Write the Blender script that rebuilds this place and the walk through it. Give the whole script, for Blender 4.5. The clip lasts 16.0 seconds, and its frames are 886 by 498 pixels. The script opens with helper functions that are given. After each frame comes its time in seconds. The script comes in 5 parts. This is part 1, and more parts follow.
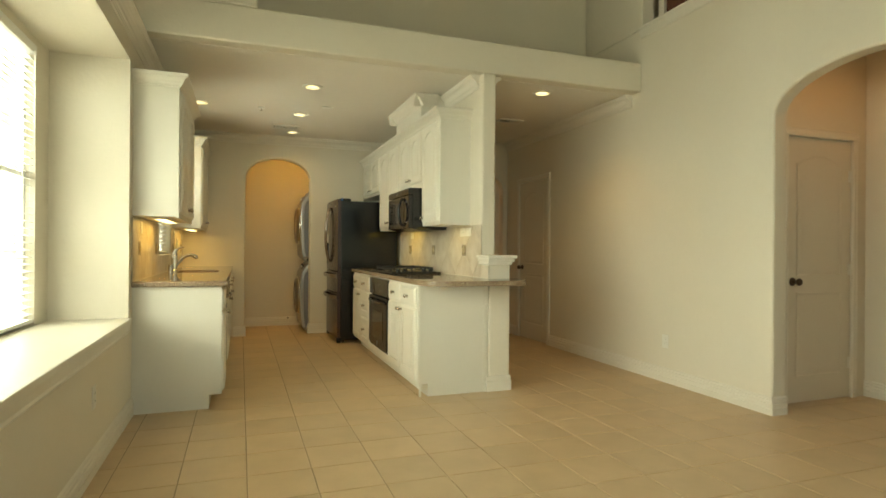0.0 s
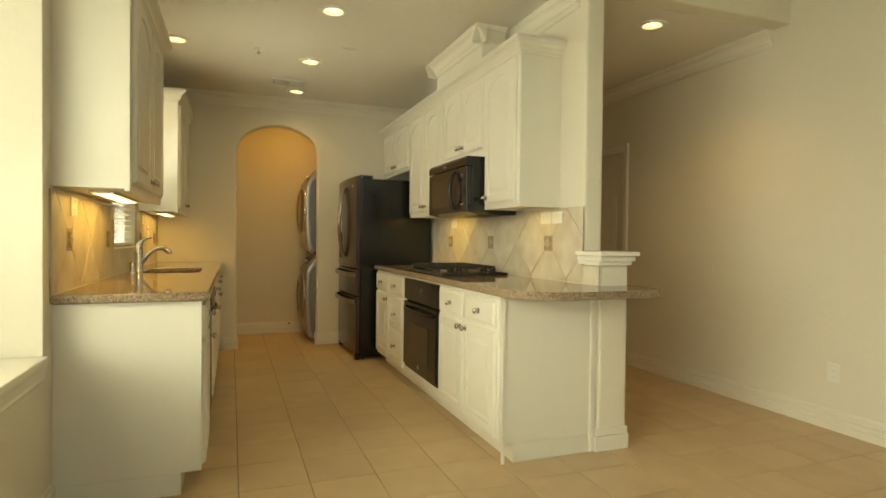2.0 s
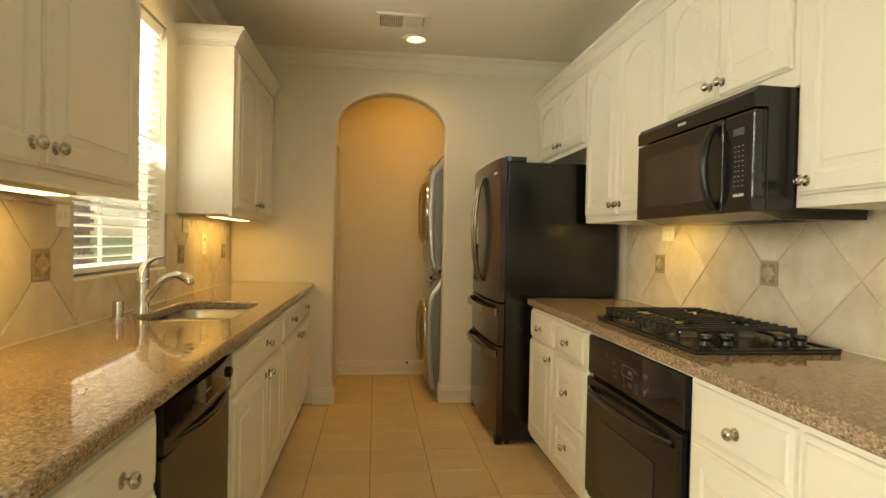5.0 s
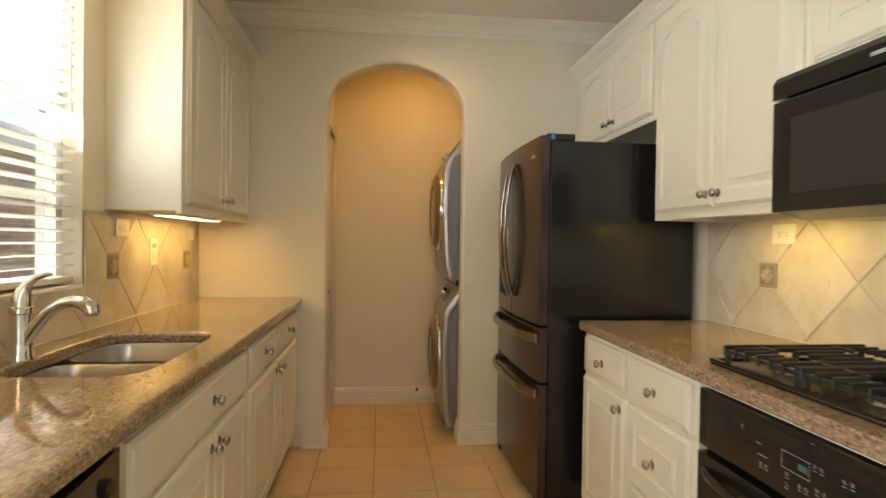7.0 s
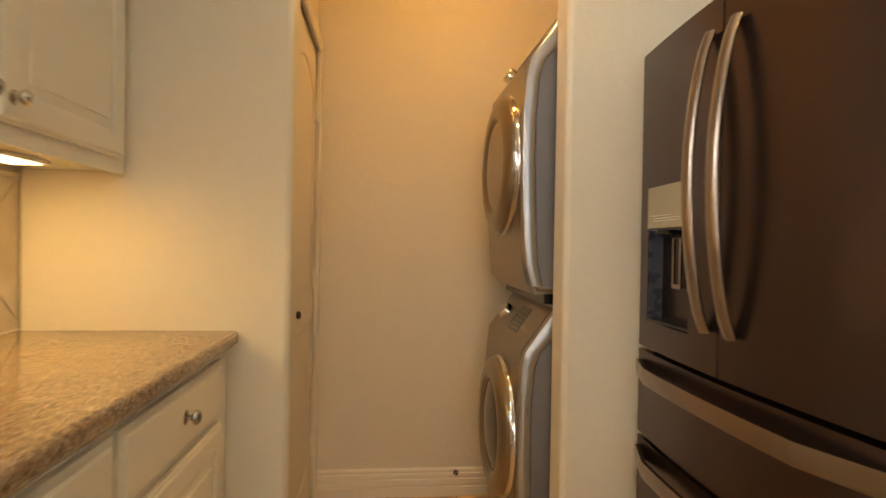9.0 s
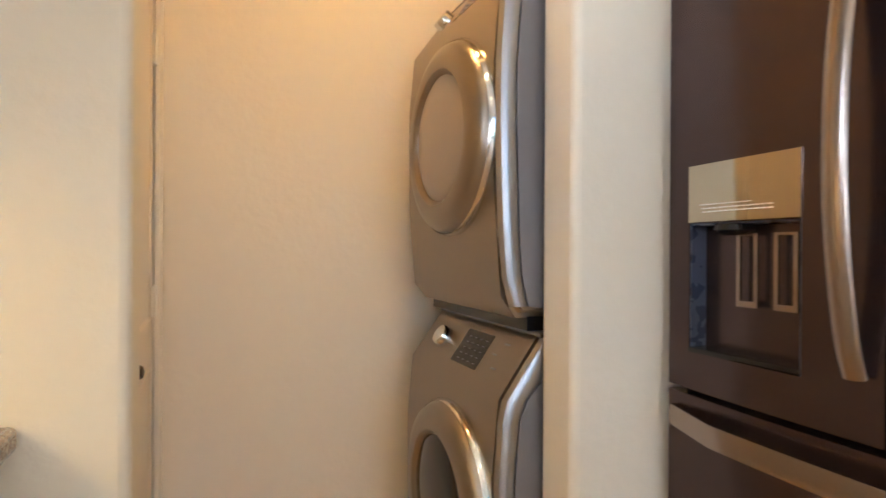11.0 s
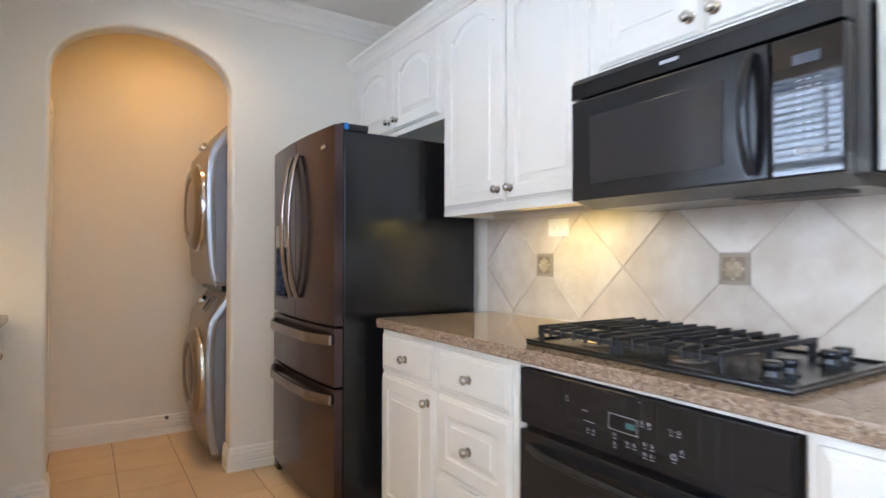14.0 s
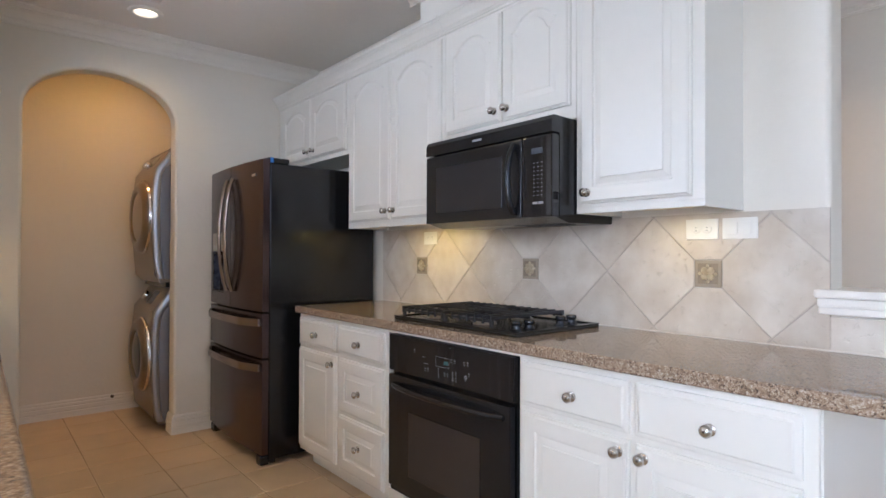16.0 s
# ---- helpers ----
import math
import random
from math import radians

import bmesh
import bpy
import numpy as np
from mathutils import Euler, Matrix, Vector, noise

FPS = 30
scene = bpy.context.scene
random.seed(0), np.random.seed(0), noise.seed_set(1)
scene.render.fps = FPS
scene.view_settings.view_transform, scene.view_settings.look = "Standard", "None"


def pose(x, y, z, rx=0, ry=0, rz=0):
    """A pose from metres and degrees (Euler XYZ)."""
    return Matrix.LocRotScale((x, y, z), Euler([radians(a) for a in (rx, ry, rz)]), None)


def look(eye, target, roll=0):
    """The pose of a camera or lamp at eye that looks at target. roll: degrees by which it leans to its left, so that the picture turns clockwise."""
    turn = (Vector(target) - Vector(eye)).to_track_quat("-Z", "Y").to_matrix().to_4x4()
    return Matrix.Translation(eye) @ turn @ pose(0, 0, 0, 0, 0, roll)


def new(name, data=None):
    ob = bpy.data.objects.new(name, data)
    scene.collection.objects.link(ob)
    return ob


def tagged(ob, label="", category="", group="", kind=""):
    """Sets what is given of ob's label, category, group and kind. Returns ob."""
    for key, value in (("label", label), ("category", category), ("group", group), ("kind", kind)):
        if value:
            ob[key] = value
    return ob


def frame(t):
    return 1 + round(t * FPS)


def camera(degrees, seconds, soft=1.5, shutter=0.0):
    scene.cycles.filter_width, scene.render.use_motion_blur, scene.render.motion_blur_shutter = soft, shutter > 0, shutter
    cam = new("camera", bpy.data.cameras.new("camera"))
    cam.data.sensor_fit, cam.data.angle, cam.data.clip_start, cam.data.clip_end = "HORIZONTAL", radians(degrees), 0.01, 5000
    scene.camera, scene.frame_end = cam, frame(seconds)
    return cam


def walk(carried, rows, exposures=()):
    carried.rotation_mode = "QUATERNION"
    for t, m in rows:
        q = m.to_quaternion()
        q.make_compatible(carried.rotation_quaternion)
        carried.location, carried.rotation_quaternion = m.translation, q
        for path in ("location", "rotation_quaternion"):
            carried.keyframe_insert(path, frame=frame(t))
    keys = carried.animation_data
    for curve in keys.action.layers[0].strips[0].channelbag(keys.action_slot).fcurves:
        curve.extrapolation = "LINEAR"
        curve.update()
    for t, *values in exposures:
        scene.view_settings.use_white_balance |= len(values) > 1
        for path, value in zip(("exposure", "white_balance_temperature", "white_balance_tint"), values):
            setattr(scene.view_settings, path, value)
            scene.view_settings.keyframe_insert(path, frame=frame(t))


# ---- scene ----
cam = camera(76.5, 16.0, shutter=0.4)
PATH = [
    (0, (2.11, 0.758, 1.156), (2.789, 2.64, 1.158), 0.4),
    (0.5, (2.058, 1.117, 1.165), (2.745, 2.995, 1.141), 0.4),
    (1, (2.079, 1.476, 1.188), (2.775, 3.351, 1.154), 0.4),
    (1.5, (2.076, 1.886, 1.175), (2.776, 3.76, 1.141), 0.4),
    (2, (2.113, 2.344, 1.169), (2.819, 4.215, 1.135), 0.6),
    (2.5, (2.194, 2.81, 1.191), (2.855, 4.697, 1.148), 0.5),
    (3, (2.32, 3.213, 1.205), (2.827, 5.147, 1.16), 0.7),
    (3.5, (2.442, 3.558, 1.232), (2.778, 5.529, 1.189), 0.9),
    (4, (2.471, 3.867, 1.248), (2.719, 5.851, 1.207), 1.0),
    (4.2, (2.479, 3.971, 1.253), (2.717, 5.956, 1.214), 1.2),
    (6.5, (2.484, 4.842, 1.257), (2.714, 6.829, 1.236), 0.9),
    (7, (2.497, 5.122, 1.262), (2.716, 7.11, 1.24), 0.8),
    (7.5, (2.479, 5.499, 1.233), (2.678, 7.489, 1.212), 0.8),
    (8, (2.473, 5.936, 1.198), (2.675, 7.926, 1.186), 0.9),
    (8.5, (2.475, 6.421, 1.187), (2.663, 8.412, 1.171), 0.9),
    (8.7, (2.471, 6.627, 1.181), (2.649, 8.618, 1.165), 1.0),
    (10.8, (2.253, 7.623, 1.194), (2.975, 9.488, 1.175), 0.2),
    (11, (2.283, 7.601, 1.181), (3.049, 9.448, 1.177), 0.3),
    (11.5, (2.287, 7.416, 1.179), (3.187, 9.202, 1.213), 0.4),
    (12, (2.309, 7.072, 1.189), (3.238, 8.843, 1.207), 0.3),
    (12.5, (2.29, 6.684, 1.2), (3.301, 8.409, 1.209), 0.0),
    (13, (2.332, 6.242, 1.179), (3.366, 7.954, 1.202), 0.2),
    (13.5, (2.328, 5.79, 1.166), (3.376, 7.493, 1.206), 0.3),
    (14, (2.31, 5.349, 1.188), (3.389, 7.033, 1.215), 0.1),
    (14.5, (2.255, 5.017, 1.202), (3.385, 6.667, 1.228), 0.0),
    (15, (2.19, 4.781, 1.199), (3.422, 6.355, 1.229), 0.0),
    (15.5, (2.104, 4.606, 1.202), (3.375, 6.149, 1.227), -0.0),
    (16, (1.966, 4.525, 1.217), (3.245, 6.062, 1.237), 0.2),
]
EXPOSURES = [(0, 0.08, 7900, -10), (1.5, 0.03, 8700, -8), (2.5, 0.04, 9300, -8), (3.5, 0.0, 10400, -5), (4.2, 0.12, 9700, -2), (6.5, 0.45, 7400, 5), (7.5, 0.5, 6600, 7), (8.0, 0.62, 6600, 8),
             (8.7, 0.7, 7300, 12), (10.8, 1.25, 5350, 11), (11.5, 1.45, 4950, 11), (12.5, 1.55, 4650, 10), (13.5, 1.1, 4750, 12), (14.5, 0.72, 5100, 15), (16, 0.25, 5100, 17)]
walk(cam, [(t, look(eye, target, roll)) for t, eye, target, roll in PATH], EXPOSURES)

# world and daylight
world = bpy.data.worlds.new("world")
scene.world = world
world.use_nodes = True
sky_tree = world.node_tree
sky = sky_tree.nodes.new("ShaderNodeTexSky")
sky.sky_type = "NISHITA"
sky.sun_disc = False
sky.sun_elevation, sky.sun_rotation = radians(52), radians(-95)
sky_tree.links.new(sky.outputs[0], sky_tree.nodes["Background"].inputs[0])
sky_tree.nodes["Background"].inputs[1].default_value = 0.15

LEFT, SPLASH, HALL_L, RIGHT, FAR = 1.41, 4.024, 4.148, 5.65, 8.60
CEIL, BEAM_Y, LEDGE, HIGH = 2.65, 5.10, 2.92, 5.2
WARM = (1.0, 0.66, 0.26)


def sun_lamp(strength, elevation, azimuth):
    data = bpy.data.lights.new("sun", "SUN")
    data.energy, data.angle, data.color = strength, radians(0.5), (1.0, 0.95, 0.86)
    d = Vector((math.cos(elevation) * math.cos(azimuth), math.cos(elevation) * math.sin(azimuth), math.sin(elevation)))
    new("sun", data).matrix_world = look(d * 30, (0, 0, 0))


def area(name, eye, target, size, size_y, power, colour=(1, 1, 1), spread=180):
    data = bpy.data.lights.new(name, "AREA")
    data.shape, data.size, data.size_y = "RECTANGLE", size, size_y
    data.energy, data.color, data.spread = power, colour, radians(spread)
    ob = new(name, data)
    ob.matrix_world = look(eye, target)
    return ob


def spot(name, place, power, angle=130, colour=WARM, radius=0.035, blend=0.8):
    data = bpy.data.lights.new(name, "SPOT")
    data.energy, data.color, data.spot_size, data.spot_blend, data.shadow_soft_size = power, colour, radians(angle), blend, radius
    ob = new(name, data)
    ob.matrix_world = look(place, (place[0], place[1] + 0.0001, 0))
    return ob


sun_lamp(5.0, radians(52), radians(185))
area("bay_daylight", (0.86, 3.2, 1.52), (4, 3.2, 1.5), 3.0, 1.6, 114, (0.95, 0.98, 0.97))
area("kitchen_window_daylight", (1.22, 6.87, 1.92), (3, 6.87, 2.85), 0.84, 0.74, 19, (0.92, 0.97, 0.98))
# added fill from the south, for an assumed opening that is never in view
area("unseen_rear_daylight", (2.5, -2.9, 2.4), (3.0, 4, 1.3), 2.2, 3.6, 32, (0.94, 0.97, 0.98))
DOWNLIGHTS = [(2.73, 6.05), (2.73, 7.18), (2.73, 8.21), (4.80, 5.46), (1.72, 7.02)]
for lx, ly in DOWNLIGHTS:
    spot("downlight_beam", (lx, ly, CEIL - 0.012), 15 if lx > 4 else 7, 130, (1.0, 0.58, 0.22) if lx > 4 else WARM)
spot("laundry_beam", (2.75, 8.95, 2.93), 37, 136, (1.0, 0.50, 0.11), 0.08, 1.0)
spot("hall_beam", (5.0, 8.9, 2.4), 12, 160, (1.0, 0.45, 0.18), 0.08)
spot("vestibule_beam", (6.25, 3.2, 2.9), 9, 165, (1.0, 0.43, 0.15), 0.08)
for lx, ly, lw, power in ((1.56, 5.68, 0.7, 2.3), (1.56, 8.03, 0.7, 1.8), (3.84, 5.55, 0.16, 0.5), (3.84, 6.95, 0.40, 1.2)):
    area("cabinet_glow", (lx, ly, 1.358 if lx < 3 else 1.375), (lx, ly + 0.0001, 0), 0.06, lw, power, (1.0, 0.58 if lx < 3 else 0.68, 0.12))


# materials
def material(name, colour, rough=0.5, metal=0.0, scale=8.0, vary=0.06, bump=0.0, bump_scale=60.0, per_object=0.0, coat=0.0):
    """Principled paint, metal or stone with variation at two scales and fine relief."""
    m = bpy.data.materials.new(name)
    m.use_nodes = True
    n, l = m.node_tree.nodes, m.node_tree.links
    b = n["Principled BSDF"]
    b.inputs["Roughness"].default_value, b.inputs["Metallic"].default_value = rough, metal
    b.inputs["Coat Weight"].default_value = coat
    tc = n.new("ShaderNodeTexCoord")
    broad, fine = n.new("ShaderNodeTexNoise"), n.new("ShaderNodeTexNoise")
    broad.inputs["Scale"].default_value, fine.inputs["Scale"].default_value = scale * 0.25, scale * 5
    broad.inputs["Detail"].default_value = 5
    for t in (broad, fine):
        l.new(tc.outputs["Object"], t.inputs["Vector"])
    add = n.new("ShaderNodeMath")
    add.operation = "MULTIPLY_ADD"
    add.inputs[1].default_value = 0.4
    l.new(fine.outputs[0], add.inputs[0])
    l.new(broad.outputs[0], add.inputs[2])
    ramp = n.new("ShaderNodeMapRange")
    ramp.inputs["From Min"].default_value, ramp.inputs["From Max"].default_value = 0.35, 1.05
    ramp.inputs["To Min"].default_value, ramp.inputs["To Max"].default_value = 1 - vary, 1 + vary
    l.new(add.outputs[0], ramp.inputs[0])
    value = ramp.outputs[0]
    if per_object:
        info, r2, mul = n.new("ShaderNodeObjectInfo"), n.new("ShaderNodeMapRange"), n.new("ShaderNodeMath")
        r2.inputs["To Min"].default_value, r2.inputs["To Max"].default_value = 1 - per_object, 1 + per_object
        mul.operation = "MULTIPLY"
        l.new(info.outputs["Random"], r2.inputs[0])
        l.new(r2.outputs[0], mul.inputs[0])
        l.new(value, mul.inputs[1])
        value = mul.outputs[0]
    mix = n.new("ShaderNodeVectorMath")
    mix.operation = "SCALE"
    mix.inputs[0].default_value = colour
    l.new(value, mix.inputs["Scale"])
    l.new(mix.outputs[0], b.inputs["Base Color"])
    rr = n.new("ShaderNodeMapRange")
    spread = 0.012 if metal > 0.3 or rough < 0.2 else 0.06
    rr.inputs["To Min"].default_value, rr.inputs["To Max"].default_value = max(rough - spread, 0.02), min(rough + spread, 1)
    l.new(fine.outputs[0], rr.inputs[0])
    l.new(rr.outputs[0], b.inputs["Roughness"])
    if bump:
        t, bp = n.new("ShaderNodeTexNoise"), n.new("ShaderNodeBump")
        t.inputs["Scale"].default_value, t.inputs["Detail"].default_value = bump_scale, 4
        bp.inputs["Strength"].default_value, bp.inputs["Distance"].default_value = bump, 0.004
        l.new(tc.outputs["Object"], t.inputs["Vector"])
        l.new(t.outputs[0], bp.inputs["Height"])
        l.new(bp.outputs[0], b.inputs["Normal"])
    return m


def granite_material():
    """Polished speckled granite: coarse crystals of five tones, broken by fine grain and dark mica."""
    m = bpy.data.materials.new("granite")
    m.use_nodes = True
    n, l = m.node_tree.nodes, m.node_tree.links
    b = n["Principled BSDF"]
    tc = n.new("ShaderNodeTexCoord")
    warp, grain, drift = n.new("ShaderNodeTexNoise"), n.new("ShaderNodeTexNoise"), n.new("ShaderNodeTexNoise")
    warp.inputs["Scale"].default_value, grain.inputs["Scale"].default_value, drift.inputs["Scale"].default_value = 120, 75, 5
    grain.inputs["Detail"].default_value = 7
    for t in (warp, grain, drift):
        l.new(tc.outputs["Object"], t.inputs["Vector"])
    push = n.new("ShaderNodeVectorMath")
    push.operation = "MULTIPLY_ADD"
    push.inputs[1].default_value = (0.010, 0.010, 0.010)
    l.new(warp.outputs["Color"], push.inputs[0])
    l.new(tc.outputs["Object"], push.inputs[2])
    tone = None
    for scale, weight in ((210, 0.36), (430, 0.30)):
        speck, sep, mul = n.new("ShaderNodeTexVoronoi"), n.new("ShaderNodeSeparateColor"), n.new("ShaderNodeMath")
        speck.inputs["Scale"].default_value = scale
        l.new(push.outputs[0], speck.inputs["Vector"])
        l.new(speck.outputs["Color"], sep.inputs[0])
        mul.operation = "MULTIPLY_ADD"
        mul.inputs[1].default_value = weight
        l.new(sep.outputs[0], mul.inputs[0])
        if tone is None:
            mul.inputs[2].default_value = 0.0
        else:
            l.new(tone, mul.inputs[2])
        tone = mul.outputs[0]
    for tex, weight in ((grain, 0.42), (drift, 0.14)):
        mul = n.new("ShaderNodeMath")
        mul.operation = "MULTIPLY_ADD"
        mul.inputs[1].default_value = weight
        l.new(tex.outputs[0], mul.inputs[0])
        l.new(tone, mul.inputs[2])
        tone = mul.outputs[0]
    ramp = n.new("ShaderNodeValToRGB")
    e = ramp.color_ramp.elements
    e[0].position, e[0].color = 0.30, (0.045, 0.036, 0.030, 1)
    e[1].position, e[1].color = 0.90, (0.52, 0.44, 0.34, 1)
    for p, c in ((0.40, (0.13, 0.090, 0.062, 1)), (0.50, (0.24, 0.160, 0.098, 1)), (0.60, (0.30, 0.210, 0.135, 1)), (0.74, (0.36, 0.27, 0.185, 1))):
        ramp.color_ramp.elements.new(p).color = c
    l.new(tone, ramp.inputs[0])
    l.new(ramp.outputs[0], b.inputs["Base Color"])
    b.inputs["Roughness"].default_value = 0.045
    return m


def stone_tile_material(name, colour, dark, rough, per_object, pit=0.25, spread=6.0):
    """Tumbled or glazed tile: clouds of two tones, small pits, and a tone of its own for each piece."""
    m = bpy.data.materials.new(name)
    m.use_nodes = True
    n, l = m.node_tree.nodes, m.node_tree.links
    b = n["Principled BSDF"]
    tc, info = n.new("ShaderNodeTexCoord"), n.new("ShaderNodeObjectInfo")
    shift = n.new("ShaderNodeVectorMath")
    shift.operation = "SCALE"
    shift.inputs[0].default_value = (37, 91, 53)
    l.new(info.outputs["Random"], shift.inputs["Scale"])
    place = n.new("ShaderNodeVectorMath")
    l.new(tc.outputs["Object"], place.inputs[0])
    l.new(shift.outputs[0], place.inputs[1])
    cloud, fine, pits = n.new("ShaderNodeTexNoise"), n.new("ShaderNodeTexNoise"), n.new("ShaderNodeTexNoise")
    cloud.inputs["Scale"].default_value, cloud.inputs["Detail"].default_value = spread, 6
    fine.inputs["Scale"].default_value = 90
    pits.inputs["Scale"].default_value, pits.inputs["Detail"].default_value = 45, 3
    for t in (cloud, fine, pits):
        l.new(place.outputs[0], t.inputs["Vector"])
    mix = n.new("ShaderNodeMix")
    mix.data_type = "RGBA"
    mix.inputs[6].default_value, mix.inputs[7].default_value = (*dark, 1), (*colour, 1)
    cr = n.new("ShaderNodeMapRange")
    cr.inputs["From Min"].default_value, cr.inputs["From Max"].default_value = 0.32, 0.68
    l.new(cloud.outputs[0], cr.inputs[0])
    l.new(cr.outputs[0], mix.inputs[0])
    tone = n.new("ShaderNodeMapRange")
    tone.inputs["To Min"].default_value, tone.inputs["To Max"].default_value = 1 - per_object, 1 + per_object
    l.new(info.outputs["Random"], tone.inputs[0])
    sc = n.new("ShaderNodeVectorMath")
    sc.operation = "SCALE"
    l.new(mix.outputs[2], sc.inputs[0])
    l.new(tone.outputs[0], sc.inputs["Scale"])
    l.new(sc.outputs[0], b.inputs["Base Color"])
    rr = n.new("ShaderNodeMapRange")
    rr.inputs["To Min"].default_value, rr.inputs["To Max"].default_value = rough - 0.1, rough + 0.12
    l.new(cloud.outputs[0], rr.inputs[0])
    l.new(rr.outputs[0], b.inputs["Roughness"])
    hole = n.new("ShaderNodeMapRange")
    hole.inputs["From Min"].default_value, hole.inputs["From Max"].default_value = 0.28, 0.40
    l.new(pits.outputs[0], hole.inputs[0])
    add = n.new("ShaderNodeMath")
    add.operation = "MULTIPLY_ADD"
    add.inputs[1].default_value = 0.15
    l.new(fine.outputs[0], add.inputs[0])
    l.new(hole.outputs[0], add.inputs[2])
    bp = n.new("ShaderNodeBump")
    bp.inputs["Strength"].default_value, bp.inputs["Distance"].default_value = pit, 0.004
    l.new(add.outputs[0], bp.inputs["Height"])
    l.new(bp.outputs[0], b.inputs["Normal"])
    return m


def glow_material(name, colour, strength):
    m = bpy.data.materials.new(name)
    m.use_nodes = True
    b = m.node_tree.nodes["Principled BSDF"]
    b.inputs["Base Color"].default_value = (0.04, 0.04, 0.04, 1)
    b.inputs["Emission Color"].default_value, b.inputs["Emission Strength"].default_value = (*colour, 1), strength
    return m


def glass_material(name, colour=(1, 1, 1), rough=0.0):
    m = bpy.data.materials.new(name)
    m.use_nodes = True
    b = m.node_tree.nodes["Principled BSDF"]
    b.inputs["Base Color"].default_value = (*colour, 1)
    b.inputs["Transmission Weight"].default_value, b.inputs["Roughness"].default_value, b.inputs["IOR"].default_value = 1, rough, 1.45
    return m


WALL = material("wall_paint", (0.76, 0.70, 0.59), 0.62, scale=5, vary=0.03, bump=0.35, bump_scale=38)
CEILING = material("ceiling_paint", (0.82, 0.77, 0.69), 0.8, scale=5, vary=0.04, bump=0.5, bump_scale=70)
TRIM = material("trim_paint", (0.80, 0.75, 0.66), 0.35, scale=6, vary=0.02, bump=0.05)
CABINET = material("cabinet_paint", (0.765, 0.725, 0.635), 0.33, scale=7, vary=0.025, bump=0.06, bump_scale=30)
DOOR = material("door_paint", (0.72, 0.66, 0.56), 0.4, scale=7, vary=0.03, bump=0.08, bump_scale=120)
GROUT = material("floor_grout", (0.33, 0.24, 0.15), 0.9, scale=9, vary=0.2, bump=0.4)
JOINT = material("wall_grout", (0.50, 0.43, 0.34), 0.9, scale=9, vary=0.15, bump=0.4)
FLOOR_TILE = stone_tile_material("floor_tile", (0.62, 0.46, 0.285), (0.545, 0.395, 0.235), 0.40, 0.045, 0.06, 5.0)
SPLASH_TILE = stone_tile_material("travertine_tile", (0.66, 0.59, 0.49), (0.53, 0.445, 0.34), 0.45, 0.06, 0.5, 8.0)
ACCENT = stone_tile_material("cast_accent", (0.56, 0.46, 0.30), (0.34, 0.26, 0.15), 0.5, 0.03, 0.8, 30.0)
ACCENT_SHADE = material("accent_shade_field", (0.25, 0.195, 0.13), 0.7, scale=20, vary=0.15, bump=0.4)
ACCENT_RIM = material("accent_rim", (0.33, 0.27, 0.19), 0.5, bump=0.3)
GRANITE = granite_material()
BLACK = material("black_enamel", (0.011, 0.011, 0.012), 0.22, scale=6, vary=0.1)
BLACK_SIDE = material("black_textured_steel", (0.007, 0.007, 0.008), 0.20, scale=1.5, vary=0.03)
BLACK_GLASS = material("black_glass", (0.015, 0.013, 0.013), 0.04, scale=4, vary=0.05)
OVEN_GLASS = material("oven_window", (0.042, 0.033, 0.029), 0.08, scale=4, vary=0.05)
IRON = material("cast_iron", (0.016, 0.016, 0.018), 0.45, scale=20, vary=0.2, bump=0.25, bump_scale=300)
DARK_STEEL = material("dark_brown_steel", (0.088, 0.060, 0.058), 0.24, 0.85, scale=4, vary=0.012)
HANDLE_STEEL = material("bronze_steel", (0.36, 0.30, 0.26), 0.24, 1.0, scale=8, vary=0.012)
EDGE_STEEL = material("satin_edge_steel", (0.42, 0.42, 0.43), 0.32, 0.9, scale=6, vary=0.02)
STEEL = material("brushed_steel", (0.52, 0.50, 0.47), 0.28, 1.0, scale=9, vary=0.012)
CHROME = material("chrome", (0.72, 0.70, 0.67), 0.10, 1.0, scale=9, vary=0.012)
NICKEL = material("satin_nickel", (0.58, 0.55, 0.50), 0.22, 1.0, scale=9, vary=0.012)
BRONZE = material("aged_bronze", (0.10, 0.075, 0.055), 0.35, 0.9, scale=12, vary=0.15)
GRAPHITE = material("graphite_metal", (0.30, 0.25, 0.20), 0.30, 0.9, scale=5, vary=0.012)
APPLIANCE_SIDE = material("grey_appliance_side", (0.185, 0.182, 0.20), 0.36, 0.3, scale=5, vary=0.012)
PLASTIC = material("white_plastic", (0.80, 0.77, 0.70), 0.35, scale=7, vary=0.02)
BLIND = material("white_blind", (0.85, 0.84, 0.80), 0.45, scale=6, vary=0.02)
GREY_PRINT = material("grey_print", (0.33, 0.33, 0.34), 0.5)
DISPLAY = glow_material("blue_display", (0.03, 0.10, 0.9), 1.2)
# dark plastic; the recess's blue light is put into its colour
DISPENSER = material("blue_lit_plastic", (0.045, 0.055, 0.085), 0.28, scale=6, vary=0.05)
PANEL_MIRROR = material("bronze_mirror_panel", (0.56, 0.50, 0.39), 0.07, 1.0, scale=4, vary=0.01)
TAPE = material("blue_tape", (0.03, 0.17, 0.50), 0.55)
DIM_DISPLAY = glow_material("dim_blue_display", (0.12, 0.22, 0.35), 0.05)
GREEN_DISPLAY = glow_material("green_display", (0.10, 0.45, 0.35), 0.10)
LAMP_GLOW = glow_material("lamp_lens", (1.0, 0.80, 0.50), 14)
TUBE_DIM = glow_material("dim_strip_lens", (1.0, 0.60, 0.16), 0.45)
